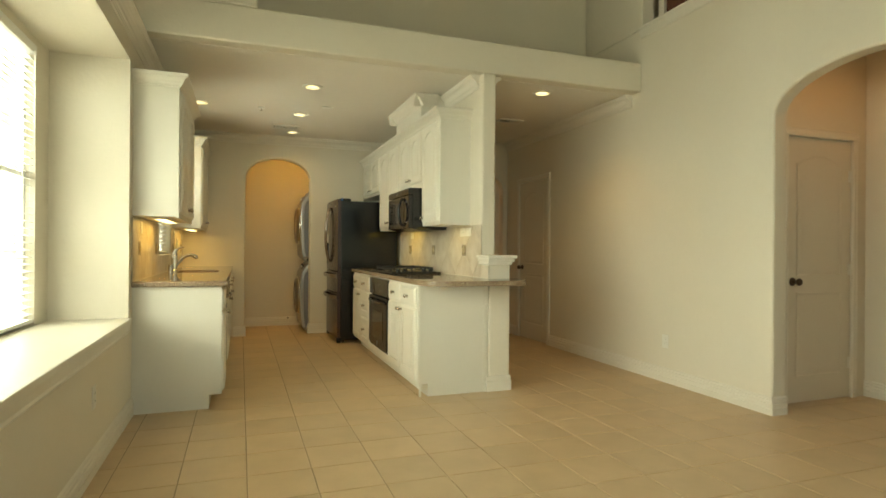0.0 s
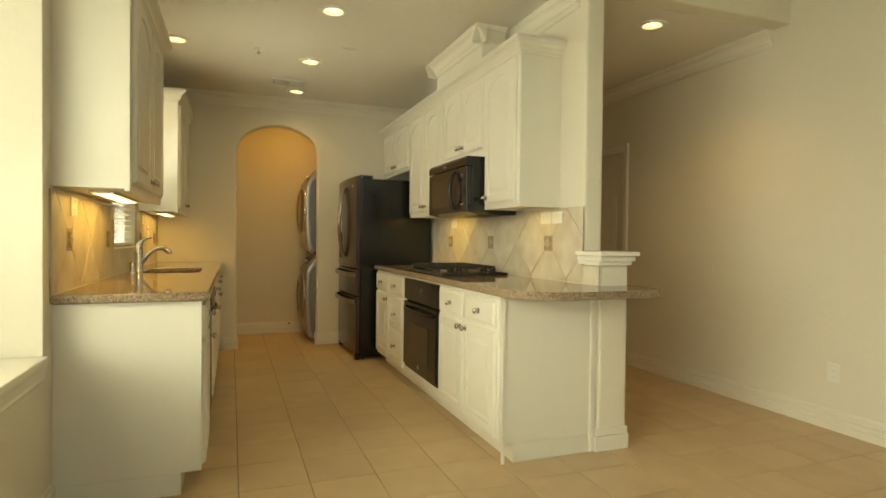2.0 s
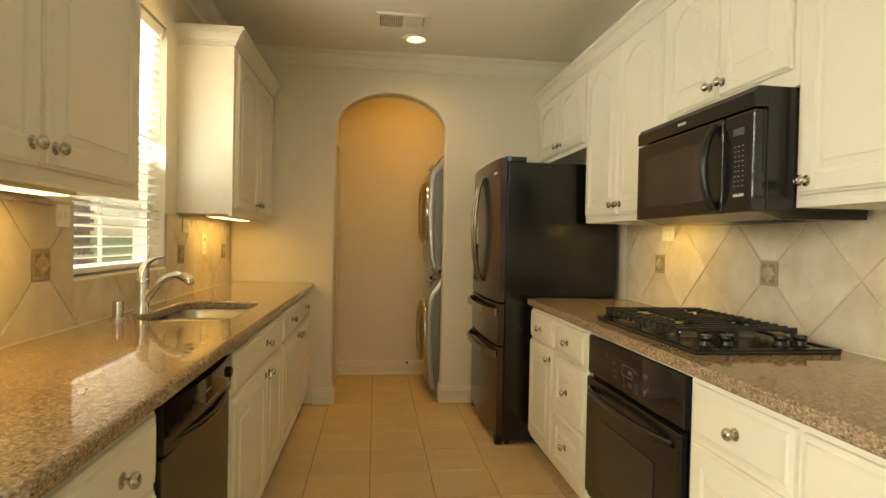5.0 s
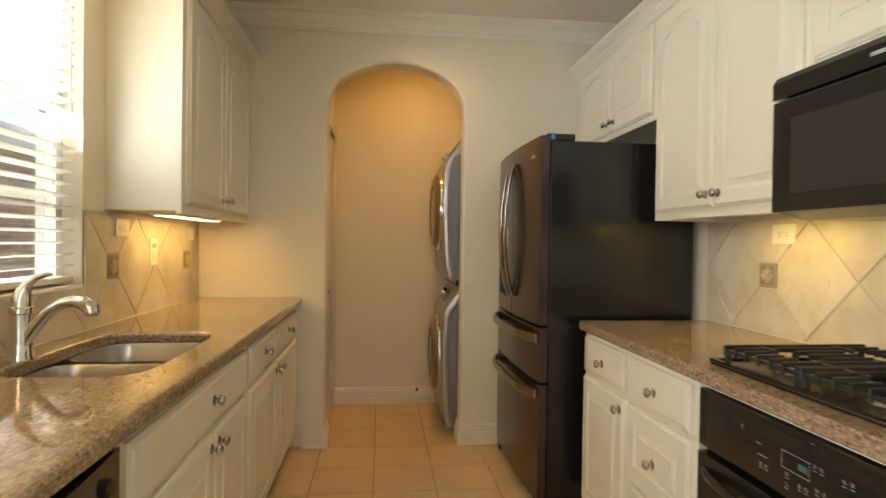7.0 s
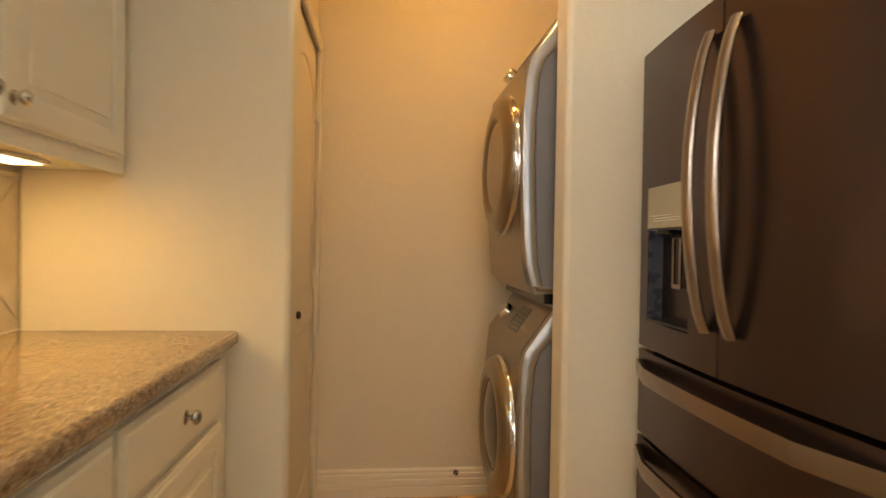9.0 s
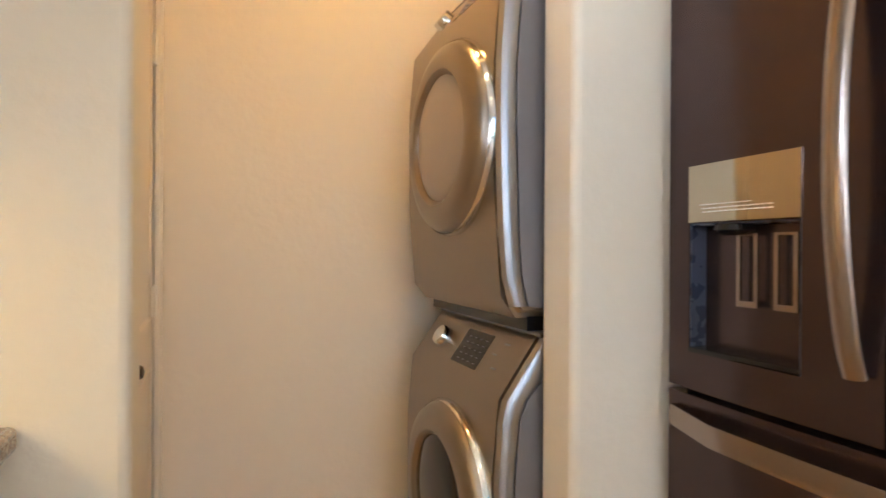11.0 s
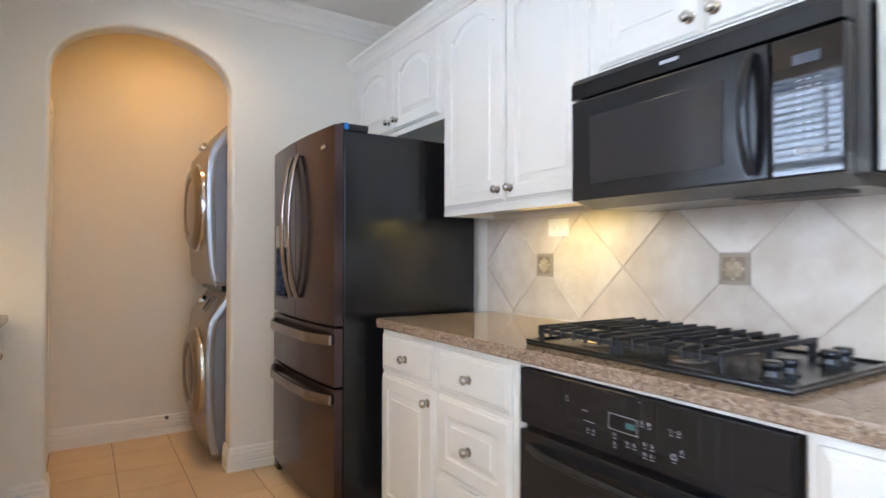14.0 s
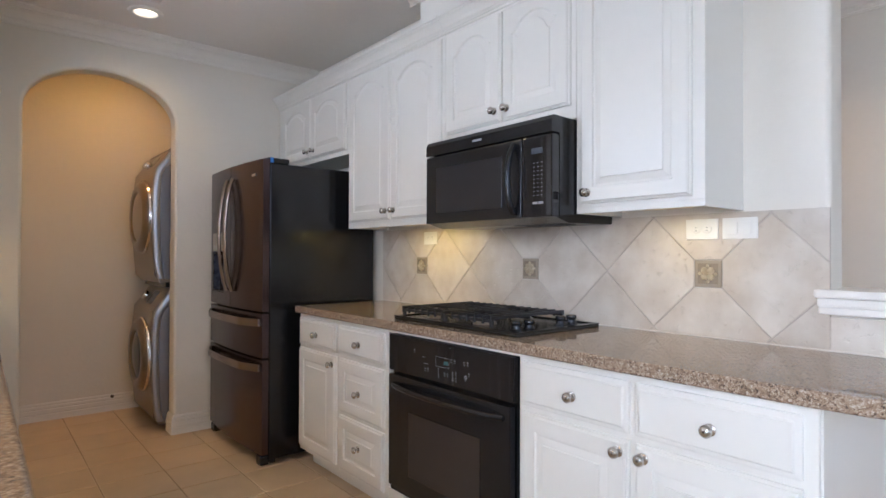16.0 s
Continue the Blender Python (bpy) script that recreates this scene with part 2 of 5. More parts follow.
MESH_GLASS = material("screened_glass", (0.030, 0.028, 0.029), 0.10, scale=4, vary=0.05)
BOWL_STEEL = material("frosted_steel_insert", (0.45, 0.40, 0.36), 0.42, 0.8, scale=6, vary=0.02)
TUBE_GLOW = glow_material("strip_lens", (1.0, 0.74, 0.38), 4)
# painted shade for openings that are not cut: vent and socket holes
DARK = material("opening_shade", (0.02, 0.018, 0.016), 0.9)
GLASS = glass_material("window_glass")
SEALANT = material("pale_sealant", (0.66, 0.60, 0.50), 0.45, scale=12, vary=0.08)
FRAME = material("window_vinyl", (0.80, 0.80, 0.78), 0.4, scale=6, vary=0.02)
BRICK = material("red_brick", (0.62, 0.35, 0.27), 0.85, scale=20, vary=0.15, bump=0.5, per_object=0.18)
MORTAR = material("brick_mortar", (0.60, 0.56, 0.50), 0.95, scale=20, vary=0.1, bump=0.5)
LEAF = material("palm_leaf", (0.16, 0.22, 0.11), 0.5, scale=12, vary=0.25)
GRASS = material("lawn", (0.09, 0.13, 0.05), 0.9, scale=10, vary=0.3, bump=0.6)
LOFT_WOOD = material("red_brown_boards", (0.115, 0.040, 0.022), 0.4, scale=14, vary=0.2, per_object=0.12)
WOOD_RAIL = material("dark_wood_rail", (0.09, 0.04, 0.022), 0.4, scale=10, vary=0.2)


# mesh helpers
def part(name, bm, mat, parent=None, label="", loc=None, smooth=False):
    """Links a bmesh as one mesh object, under a thing or a part."""
    me = bpy.data.meshes.new(name)
    bm.normal_update()
    bm.to_mesh(me)
    bm.free()
    me.materials.append(mat)
    if smooth:
        me.shade_smooth()
        me.set_sharp_from_angle(angle=radians(38))
    ob = new(name, me)
    if parent is not None:
        ob.parent = parent
    if loc is not None:
        ob.location = loc
    return tagged(ob, label)


def again(ob, parent, loc):
    """One more of a part, on the same mesh."""
    c = ob.copy()
    scene.collection.objects.link(c)
    c.parent, c.location = parent, loc
    return c


def thing(name, label, category, loc=(0, 0, 0), group=""):
    ob = new(name)
    ob.location = loc
    ob.empty_display_size = 0.1
    return tagged(ob, label, category, group)


def cuboid(bm, a, b, bevel=0.0):
    made = bmesh.ops.create_cube(bm, size=1)["verts"]
    for v in made:
        v.co = Vector([(a[i] + b[i]) / 2 + v.co[i] * (b[i] - a[i]) for i in range(3)])
    if bevel:
        edges = list({e for v in made for e in v.link_edges})
        bmesh.ops.bevel(bm, geom=edges, offset=bevel, segments=2, affect="EDGES", profile=0.6)
    return bm


def block(a, b, bevel=0.0):
    return cuboid(bmesh.new(), a, b, bevel)


def lathe(profile, axis="z", segments=20, centre=(0, 0, 0), bm=None):
    """Turns (radius, height) pairs round an axis through centre."""
    bm = bm or bmesh.new()
    rings = []
    for r, h in profile:
        ring = []
        for k in range(segments):
            a = math.tau * k / segments
            u, v = r * math.cos(a), r * math.sin(a)
            p = {"z": (u, v, h), "x": (h, u, v), "y": (v, h, u)}[axis]
            ring.append(bm.verts.new(Vector(p) + Vector(centre)))
        rings.append(ring)
    for a, b in zip(rings, rings[1:]):
        for k in range(segments):
            bm.faces.new((a[k], a[(k + 1) % segments], b[(k + 1) % segments], b[k]))
    bm.faces.new(rings[0][::-1])
    bm.faces.new(rings[-1])
    bmesh.ops.recalc_face_normals(bm, faces=bm.faces[:])
    return bm


def tube(points, radius, segments=10, bm=None, flat=1.0):
    """A bar swept along points; flat squeezes it across."""
    bm = bm or bmesh.new()
    pts = [Vector(p) for p in points]
    rings = []
    ref = Vector((0, 1, 0)) if abs((pts[-1] - pts[0]).normalized().z) > 0.7 else Vector((0, 0, 1))
    for i, p in enumerate(pts):
        d = (pts[min(i + 1, len(pts) - 1)] - pts[max(i - 1, 0)]).normalized()
        side = d.cross(ref)
        side.normalize()
        up = side.cross(d)
        r = radius[i] if isinstance(radius, (list, tuple)) else radius
        rings.append([bm.verts.new(p + side * math.cos(math.tau * k / segments) * r + up * math.sin(math.tau * k / segments) * r * flat) for k in range(segments)])
    for a, b in zip(rings, rings[1:]):
        for k in range(segments):
            bm.faces.new((a[k], a[(k + 1) % segments], b[(k + 1) % segments], b[k]))
    bm.faces.new(rings[0][::-1])
    bm.faces.new(rings[-1])
    bmesh.ops.recalc_face_normals(bm, faces=bm.faces[:])
    return bm


def extrude_outline(points, direction, bm=None):
    """A solid from a flat closed outline, pushed along direction."""
    bm = bm or bmesh.new()
    a = [bm.verts.new(p) for p in points]
    b = [bm.verts.new(Vector(p) + Vector(direction)) for p in points]
    bm.faces.new(a)
    bm.faces.new(b[::-1])
    for k in range(len(a)):
        j = (k + 1) % len(a)
        bm.faces.new((a[j], a[k], b[k], b[j]))
    bmesh.ops.recalc_face_normals(bm, faces=bm.faces[:])
    return bm


def moulding(profile, p0, p1, out, bm=None):
    """A run of moulding from p0 to p1; profile is (out, up) pairs and out the way it faces."""
    p0, out = Vector(p0), Vector(out)
    return extrude_outline([p0 + out * o + Vector((0, 0, u)) for o, u in profile], Vector(p1) - p0, bm)


CROWN = [(0, 0), (0, -0.112), (0.009, -0.112), (0.012, -0.103), (0.008, -0.099), (0.014, -0.090), (0.017, -0.084), (0.024, -0.081), (0.030, -0.064), (0.044, -0.043), (0.060, -0.031), (0.068, -0.029), (0.068, -0.022), (0.073, -0.020), (0.078, -0.011), (0.082, -0.009), (0.082, 0)]
BASE = [(0, 0), (0.016, 0), (0.016, 0.042), (0.011, 0.046), (0.011, 0.049), (0.016, 0.053), (0.016, 0.078), (0.010, 0.083), (0.014, 0.089), (0.013, 0.103), (0.006, 0.108), (0.009, 0.113), (0.008, 0.121), (0, 0.130)]
CAB_CROWN = [(0, 0), (0.010, 0), (0.013, 0.007), (0.010, 0.012), (0.016, 0.015), (0.016, 0.020), (0.023, 0.024), (0.028, 0.040), (0.042, 0.056), (0.053, 0.062), (0.053, 0.067), (0.060, 0.071), (0.060, 0.088), (0, 0.088)]


def panel_front(w, h, arch=0.0, raised=True, thick=0.02, margin=0.058):
    """A cabinet door or drawer front in its own frame: u across, v up, d out."""
    def ring(inset, d, rise):
        pts = [(inset, inset), (w - inset, inset), (w - inset, h - inset - rise)]
        for k in range(1, 20):
            u = k / 20
            off = abs(2 * u - 1) / 0.84
            s = (math.sqrt(1 - off * off * 0.92) - 0.283) / 0.717 if off < 0.97 else (0.035 if off < 1.02 else 0.0)
            pts.append((w - inset - u * (w - 2 * inset), h - inset - rise * (1 - s)))
        pts.append((inset, h - inset - rise))
        return [(u, v, d) for u, v in pts]
    if raised:
        m = margin
        rows = [ring(0, 0, 0), ring(0, thick * 0.50, 0), ring(0.003, thick * 0.62, 0), ring(0.007, thick * 0.66, 0), ring(0.008, thick * 0.82, 0), ring(0.012, thick, 0), ring(m, thick, arch), ring(m + 0.003, thick - 0.008, arch),
                ring(m + 0.011, thick - 0.009, arch), ring(m + 0.034, thick - 0.0035, arch), ring(m + 0.036, thick, arch), ring(m + 0.040, thick, arch)]
    else:
        rows = [ring(0, 0, 0), ring(0, thick * 0.6, 0), ring(0.006, thick * 0.7, 0), ring(0.014, thick * 0.75, 0), ring(0.019, thick, 0), ring(0.024, thick, 0)]
    return rows


def front_mesh(rows, facing):
    """facing: +1 looks along +x, -1 along -x; u runs along +y."""
    bm = bmesh.new()
    rings = [[bm.verts.new((facing * d, u, v)) for u, v, d in r] for r in rows]
    for a, b in zip(rings, rings[1:]):
        for k in range(len(a)):
            j = (k + 1) % len(a)
            bm.faces.new((a[k], a[j], b[j], b[k]))
    bm.faces.new(rings[0][::-1])
    bm.faces.new(rings[-1])
    bmesh.ops.recalc_face_normals(bm, faces=bm.faces[:])
    return bm


KNOB = [(0.0165, 0), (0.0165, 0.002), (0.012, 0.004), (0.007, 0.006), (0.006, 0.013), (0.009, 0.0155), (0.014, 0.018), (0.0168, 0.0225), (0.0162, 0.027), (0.0125, 0.0310), (0.0115, 0.0307), (0.007, 0.0335), (0.002, 0.0342)]


def knob_on(parent, facing, place):
    return part("knob", lathe([(r, facing * h) for r, h in KNOB], "x", 18), NICKEL, parent, "round satin nickel knob", place, True)


def cabinet_front(name, cab, x, facing, y0, y1, z0, z1, knob=None, arch=0.0, raised=True):
    """A door or drawer of a cabinet that stands at the world's origin of axes, with its knob at (y, z)."""
    rows = panel_front(y1 - y0, z1 - z0, arch, raised)
    ob = part(name, front_mesh(rows, facing), CABINET, cab, "", (x - cab.location.x, y0 - cab.location.y, z0 - cab.location.z))
    if knob:
        knob_on(ob, facing, (facing * 0.0195, knob[0] - y0, knob[1] - z0))
    return ob


# the large structure
def structure(name, bm, mat, parent=None, soft=0.0):
    ob = part(name, bm, mat, parent)
    if soft:
        bv = ob.modifiers.new("bullnose", "BEVEL")
        bv.width, bv.segments, bv.limit_method, bv.angle_limit = soft, 3, "ANGLE", radians(50)
        ob.data.shade_smooth()
        ob.data.set_sharp_from_angle(angle=radians(30))
    ob["kind"] = "structure"
    return ob


def arch_points(a, b, spring, apex, steps=22):
    """Across from a to b over the arch, as (across, up)."""
    mid, half = (a + b) / 2, (b - a) / 2
    return [(mid - half * math.cos(math.pi * k / steps), spring + (apex - spring) * math.sin(math.pi * k / steps)) for k in range(steps + 1)]


def boxes(*pairs):
    bm = bmesh.new()
    for a, b in pairs:
        cuboid(bm, a, b)
    return bm


floor = structure("floor", block((-0.2, -3.4, -0.12), (9.2, 12.2, -0.004)), GROUT)
ground = structure("ground", block((-600, -600, -0.5), (600, 600, -0.25)), GRASS)

# west side: bay with its deep sill, and the wall with the sink window
structure("wall_west", boxes(
    ((1.26, 1.2, 0), (LEFT, 5.0, 0.655)), ((1.26, -3.2, 0), (LEFT, 1.2, HIGH)), ((1.26, 1.2, 2.41), (LEFT, 5.0, HIGH)),
    ((1.26, 5.0, 0), (LEFT, 6.43, HIGH)), ((1.26, 6.43, 0), (LEFT, 7.31, 1.085)), ((1.26, 6.43, 2.30), (LEFT, 7.31, HIGH)),
    ((1.26, 7.31, 0), (LEFT, 9.7, HIGH))), WALL)
structure("bay_wall", boxes(
    ((0.78, 5.0, 0), (1.26, 5.16, 2.6)), ((0.78, 1.04, 0), (1.26, 1.2, 2.6)), ((0.78, 1.2, 0), (0.95, 5.0, 0.69)),
    ((0.78, 1.2, 2.36), (0.95, 5.0, 2.6)), ((0.78, 4.76, 0.69), (0.95, 5.0, 2.36)), ((0.78, 1.2, 0.69), (0.95, 1.4, 2.36)),
    ((0.78, 3.02, 0.69), (0.95, 3.14, 2.36)), ((0.95, 1.2, 2.41), (1.26, 5.0, 2.6))), WALL)
sill = structure("window_sill", block((0.95, 1.2, 0.655), (LEFT + 0.022, 5.0, 0.685), 0.006), TRIM)
structure("trim", moulding([(0, 0), (0.018, 0), (0.012, -0.02), (0.006, -0.05), (0.010, -0.06), (0, -0.075)], (LEFT, 1.2, 0.655), (LEFT, 5.0, 0.655), (1, 0, 0)), TRIM, sill)

# the end wall with the laundry arch
ring = [(u, FAR, v) for u, v in [(LEFT, 0), (2.17, 0)] + arch_points(2.17, 3.0, 2.085, 2.362) + [(3.0, 0), (HALL_L, 0), (HALL_L, CEIL), (LEFT, CEIL)]]
structure("wall_north", extrude_outline(ring, (0, 0.13, 0)), WALL, None, 0.018)
structure("laundry_wall", boxes(((2.0, 9.53, 0), (3.9, 9.63, 2.95)), ((2.0, 8.73, 0), (2.13, 8.80, 2.95)), ((2.0, 9.47, 0), (2.13, 9.53, 2.06)), ((2.0, 8.80, 2.06), (2.13, 9.53, 2.95)), ((1.90, 8.73, 0), (2.0, 9.53, 2.95)),
                                ((3.72, 8.73, 0), (3.85, 9.53, 2.95)), ((1.9, 8.66, CEIL), (HALL_L, 8.73, 2.95))), WALL)


def ceiling_cells(x0, x1, y0, y1, z0, z1, wells, half):
    """Slabs of ceiling that leave a square well round each place in wells."""
    cells, edges = [], sorted({y0, y1} | {y + s * half for _, y in wells for s in (-1, 1)})
    for a, b in zip(edges, edges[1:]):
        xs = [x0]
        for wx in sorted(x for x, y in wells if y - half < (a + b) / 2 < y + half):
            xs += [wx - half, wx + half]
        xs.append(x1)
        cells += [((xs[k], a, z0), (xs[k + 1], b, z1)) for k in range(0, len(xs), 2)]
    return cells


structure("ceiling", boxes(*ceiling_cells(1.3, RIGHT, BEAM_Y + 0.13, 8.73, CEIL, CEIL + 0.1, DOWNLIGHTS, 0.060)), CEILING)
structure("ceiling", boxes(((1.9, 8.73, 2.95), (3.85, 9.63, 3.0)), ((4.0, 8.73, CEIL), (8.0, 10.3, CEIL + 0.1))), CEILING)

# the wall between kitchen and hall, with its column and pony wall
structure("wall_column", boxes(((SPLASH, BEAM_Y, 0), (HALL_L, FAR, CEIL))), WALL, None, 0.016)
pony = structure("pony_wall", block((SPLASH, 4.945, 0), (4.212, BEAM_Y + 0.03, 1.035), 0.014), WALL)
cap = structure("trim", block((3.990, 4.885, 1.086), (4.250, 5.140, 1.112), 0.008), TRIM, pony)
structure("trim", block((3.999, 4.905, 1.056), (4.236, 5.134, 1.086), 0.010), TRIM, pony)
structure("trim", block((4.004, 4.925, 1.034), (4.224, 5.131, 1.058), 0.006), TRIM, pony)
for a, b in (((4.002, 4.932, 0), (4.226, 5.145, 0.085)), ((4.005, 4.937, 0.085), (4.220, 5.140, 0.125))):
    structure("baseboard", block(a, b, 0.004), TRIM, pony)

# beam, pier, plant ledge and the wall behind it
structure("beam", boxes(((1.3, BEAM_Y, CEIL), (RIGHT, BEAM_Y + 0.13, LEDGE)), ((1.3, BEAM_Y, LEDGE), (2.22, 6.1, HIGH)), ((2.22, BEAM_Y + 0.13, LEDGE - 0.1), (RIGHT, 6.1, LEDGE)),
                        ((2.22, 6.0, LEDGE), (RIGHT, 6.1, HIGH))), WALL, None, 0.012)
structure("ceiling", block((0.5, -3.4, HIGH), (8.3, 6.3, HIGH + 0.1)), CEILING)

# east wall with the vestibule arch, the hall door and the loft opening
ring = [(RIGHT, u, v) for u, v in [(-3.2, 0), (2.48, 0)] + arch_points(2.48, 3.70, 2.125, 2.385) + [(3.70, 0), (6.80, 0), (6.80, 2.05), (7.52, 2.05), (7.52, 0), (8.0, 0), (8.0, 3.245), (-3.2, 3.245)]]
structure("wall_east", extrude_outline(ring, (0.13, 0, 0)), WALL, None, 0.016)
structure("wall_east_upper", boxes(((RIGHT, 5.09, 3.245), (RIGHT + 0.13, 8.0, HIGH)), ((RIGHT, -3.2, 3.245), (RIGHT + 0.13, 1.6, HIGH)), ((RIGHT, 1.6, 4.7), (RIGHT + 0.13, 5.09, HIGH))), WALL)
structure("window_sill", block((RIGHT - 0.025, 1.6, 3.236), (RIGHT + 0.15, 5.11, 3.262), 0.005), TRIM)
structure("trim", moulding([(0, 0), (0.018, 0), (0.014, -0.03), (0.006, -0.075), (0, -0.08)], (RIGHT, 1.6, 3.236), (RIGHT, 5.11, 3.236), (-1, 0, 0)), TRIM)
structure("loft_wall", boxes(((7.6, 1.4, 3.0), (7.7, 5.3, HIGH)), ((RIGHT + 0.13, 5.2, 3.0), (7.6, 5.3, HIGH)), ((RIGHT + 0.13, 1.4, 3.0), (7.6, 1.5, HIGH)), ((RIGHT + 0.13, 1.5, 3.0), (7.6, 5.2, 3.1))), WALL)
structure("vestibule_wall", boxes(((6.70, 3.87, 0), (6.98, 3.99, 2.96)), ((5.78, 3.87, 0), (5.99, 3.99, 2.96)), ((5.99, 3.87, 2.05), (6.70, 3.99, 2.96)), ((6.86, 1.4, 0), (6.98, 3.87, 2.96)),
                                  ((5.78, 1.3, 0), (6.98, 1.4, 2.96))), WALL)
structure("ceiling", block((5.78, 1.3, 2.96), (6.98, 3.99, 2.995)), CEILING)
ring = [(u, 7.9, v) for u, v in [(HALL_L, 0), (4.7, 0)] + arch_points(4.7, 5.575, 1.99, 2.25) + [(5.575, 0), (RIGHT, 0), (RIGHT, CEIL), (HALL_L, CEIL)]]
structure("hall_wall", extrude_outline(ring, (0, 0.12, 0)), WALL, None, 0.014)
structure("hall_wall", boxes(((4.0, 10.2, 0), (8.0, 10.3, CEIL)), ((7.9, 8.0, 0), (8.0, 10.2, CEIL)), ((5.78, 8.0, 0), (7.9, 8.12, CEIL)), ((3.86, 8.73, 0), (3.98, 10.3, CEIL))), WALL)

# behind the camera: unseen closing wall with an assumed window opening
structure("assumed_wall_south", boxes(((1.2, -3.2, 0), (1.7, -3.05, HIGH)), ((5.5, -3.2, 0), (5.9, -3.05, HIGH)), ((1.7, -3.2, 0), (5.5, -3.05, 0.5)), ((1.7, -3.2, 4.6), (5.5, -3.05, HIGH))), WALL)


def runs(name, profile, mat, *segments):
    for p0, p1, out in segments:
        structure(name, moulding(profile, p0, p1, out), mat)


runs("crown_moulding", CROWN, TRIM,
     ((LEFT, -3.0, CEIL), (LEFT, FAR, CEIL), (1, 0, 0)), ((LEFT, FAR, CEIL), (SPLASH, FAR, CEIL), (0, -1, 0)), ((SPLASH, BEAM_Y + 0.07, CEIL), (SPLASH, 5.96, CEIL), (-1, 0, 0)),
     ((RIGHT, BEAM_Y + 0.13, CEIL), (RIGHT, 7.9, CEIL), (-1, 0, 0)), ((HALL_L, BEAM_Y + 0.07, CEIL), (HALL_L, 7.9, CEIL), (1, 0, 0)))
runs("baseboard", BASE, TRIM,
     ((LEFT, -3.0, 0), (LEFT, 5.12, 0), (1, 0, 0)), ((2.03, FAR, 0), (2.17, FAR, 0), (0, -1, 0)), ((3.0, FAR, 0), (3.9, FAR, 0), (0, -1, 0)),
     ((2.17, FAR - 0.015, 0), (2.17, FAR + 0.13, 0), (1, 0, 0)), ((3.0, FAR - 0.015, 0), (3.0, FAR + 0.13, 0), (-1, 0, 0)),
     ((2.12, 9.53, 0), (3.72, 9.53, 0), (0, -1, 0)), ((RIGHT, 3.70, 0), (RIGHT, 6.73, 0), (-1, 0, 0)), ((RIGHT, -3.0, 0), (RIGHT, 2.495, 0), (-1, 0, 0)),
     ((RIGHT - 0.015, 3.70, 0), (RIGHT + 0.13, 3.70, 0), (0, -1, 0)), ((RIGHT, 7.60, 0), (RIGHT, 7.9, 0), (-1, 0, 0)), ((HALL_L, 5.15, 0), (HALL_L, 7.9, 0), (1, 0, 0)),
     ((6.86, 1.4, 0), (6.86, 3.87, 0), (-1, 0, 0)), ((5.78, 3.72, 0), (5.78, 3.87, 0), (1, 0, 0)))


# doors of the house
def interior_door(name, width, height, knob_side, label):
    """A two-panel door with an arched top panel, facing -y, with casing, hinges and knob; origin at its left foot."""
    door = thing(name, label, "door")
    door["kind"] = "structure"
    bm = block((0.004, 0.006, 0.008), (width - 0.004, 0.045, height - 0.004))
    part("door_slab", bm, DOOR, door)
    st = 0.105
    for z0, z1, arch in ((0.20, height * 0.415, 0.0), (height * 0.475, height - 0.13, 0.075)):
        w, h = width - 2 * st, z1 - z0
        rings = []
        for inset, d in ((0, 0.0055), (0, 0.0005), (0.008, 0.0005), (0.016, 0.0052), (0.024, 0.0052), (0.05, 0.002)):
            pts = [(inset, inset), (w - inset, inset), (w - inset, h - inset - arch)]
            for k in range(1, 12):
                u = k / 12
                pts.append((w - inset - u * (w - 2 * inset), h - inset - arch * (1 - math.sin(math.pi * u))))
            pts.append((inset, h - inset - arch))
            rings.append([(st + u, d, z0 + v) for u, v in pts])
        bm = bmesh.new()
        vs = [[bm.verts.new(p) for p in r] for r in rings]
        for a, b in zip(vs, vs[1:]):
            for k in range(len(a)):
                j = (k + 1) % len(a)
                bm.faces.new((a[k], a[j], b[j], b[k]))
        bm.faces.new(vs[-1])
        bmesh.ops.recalc_face_normals(bm, faces=bm.faces[:])
        part("door_panel", bm, DOOR, door)
    prof = [(0, 0), (0.012, 0), (0.018, 0.012), (0.014, 0.03), (0.018, 0.05), (0.010, 0.062), (0, 0.066)]
    for x0, s in ((0, -1), (width, 1)):
        part("casing", extrude_outline([(x0 + s * u, -o, 0) for o, u in prof], (0, 0, height + 0.066)), TRIM, door)
    part("casing", extrude_outline([(-0.064, -o - 0.002, height + u) for o, u in prof], (width + 0.128, 0, 0)), TRIM, door)
    kx, hx = (0.065, width - 0.01) if knob_side < 0 else (width - 0.065, 0.01)
    part("door_knob", lathe([(0.032, 0), (0.032, -0.006), (0.012, -0.012), (0.011, -0.035), (0.024, -0.045), (0.029, -0.058), (0.022, -0.07), (0.008, -0.074)], "y", 20), BRONZE, door, "aged bronze door knob", (kx, 0.006, 0.93), True)
    part("latch_plate", block((-0.004 if knob_side < 0 else width - 0.006, -0.001, 0.90), (0.006 if knob_side < 0 else width + 0.004, 0.0055, 0.96)), BRONZE, door, "bronze latch plate")
    for hz in (0.28, height * 0.5, height - 0.28):
        part("hinge", cuboid(lathe([(0.007, -0.045), (0.007, 0.045)], "z", 10), (-0.022, 0.003, -0.044), (0.022, 0.012, 0.044)), PLASTIC, door, "painted hinge", (hx, -0.002, hz), True)
    return door


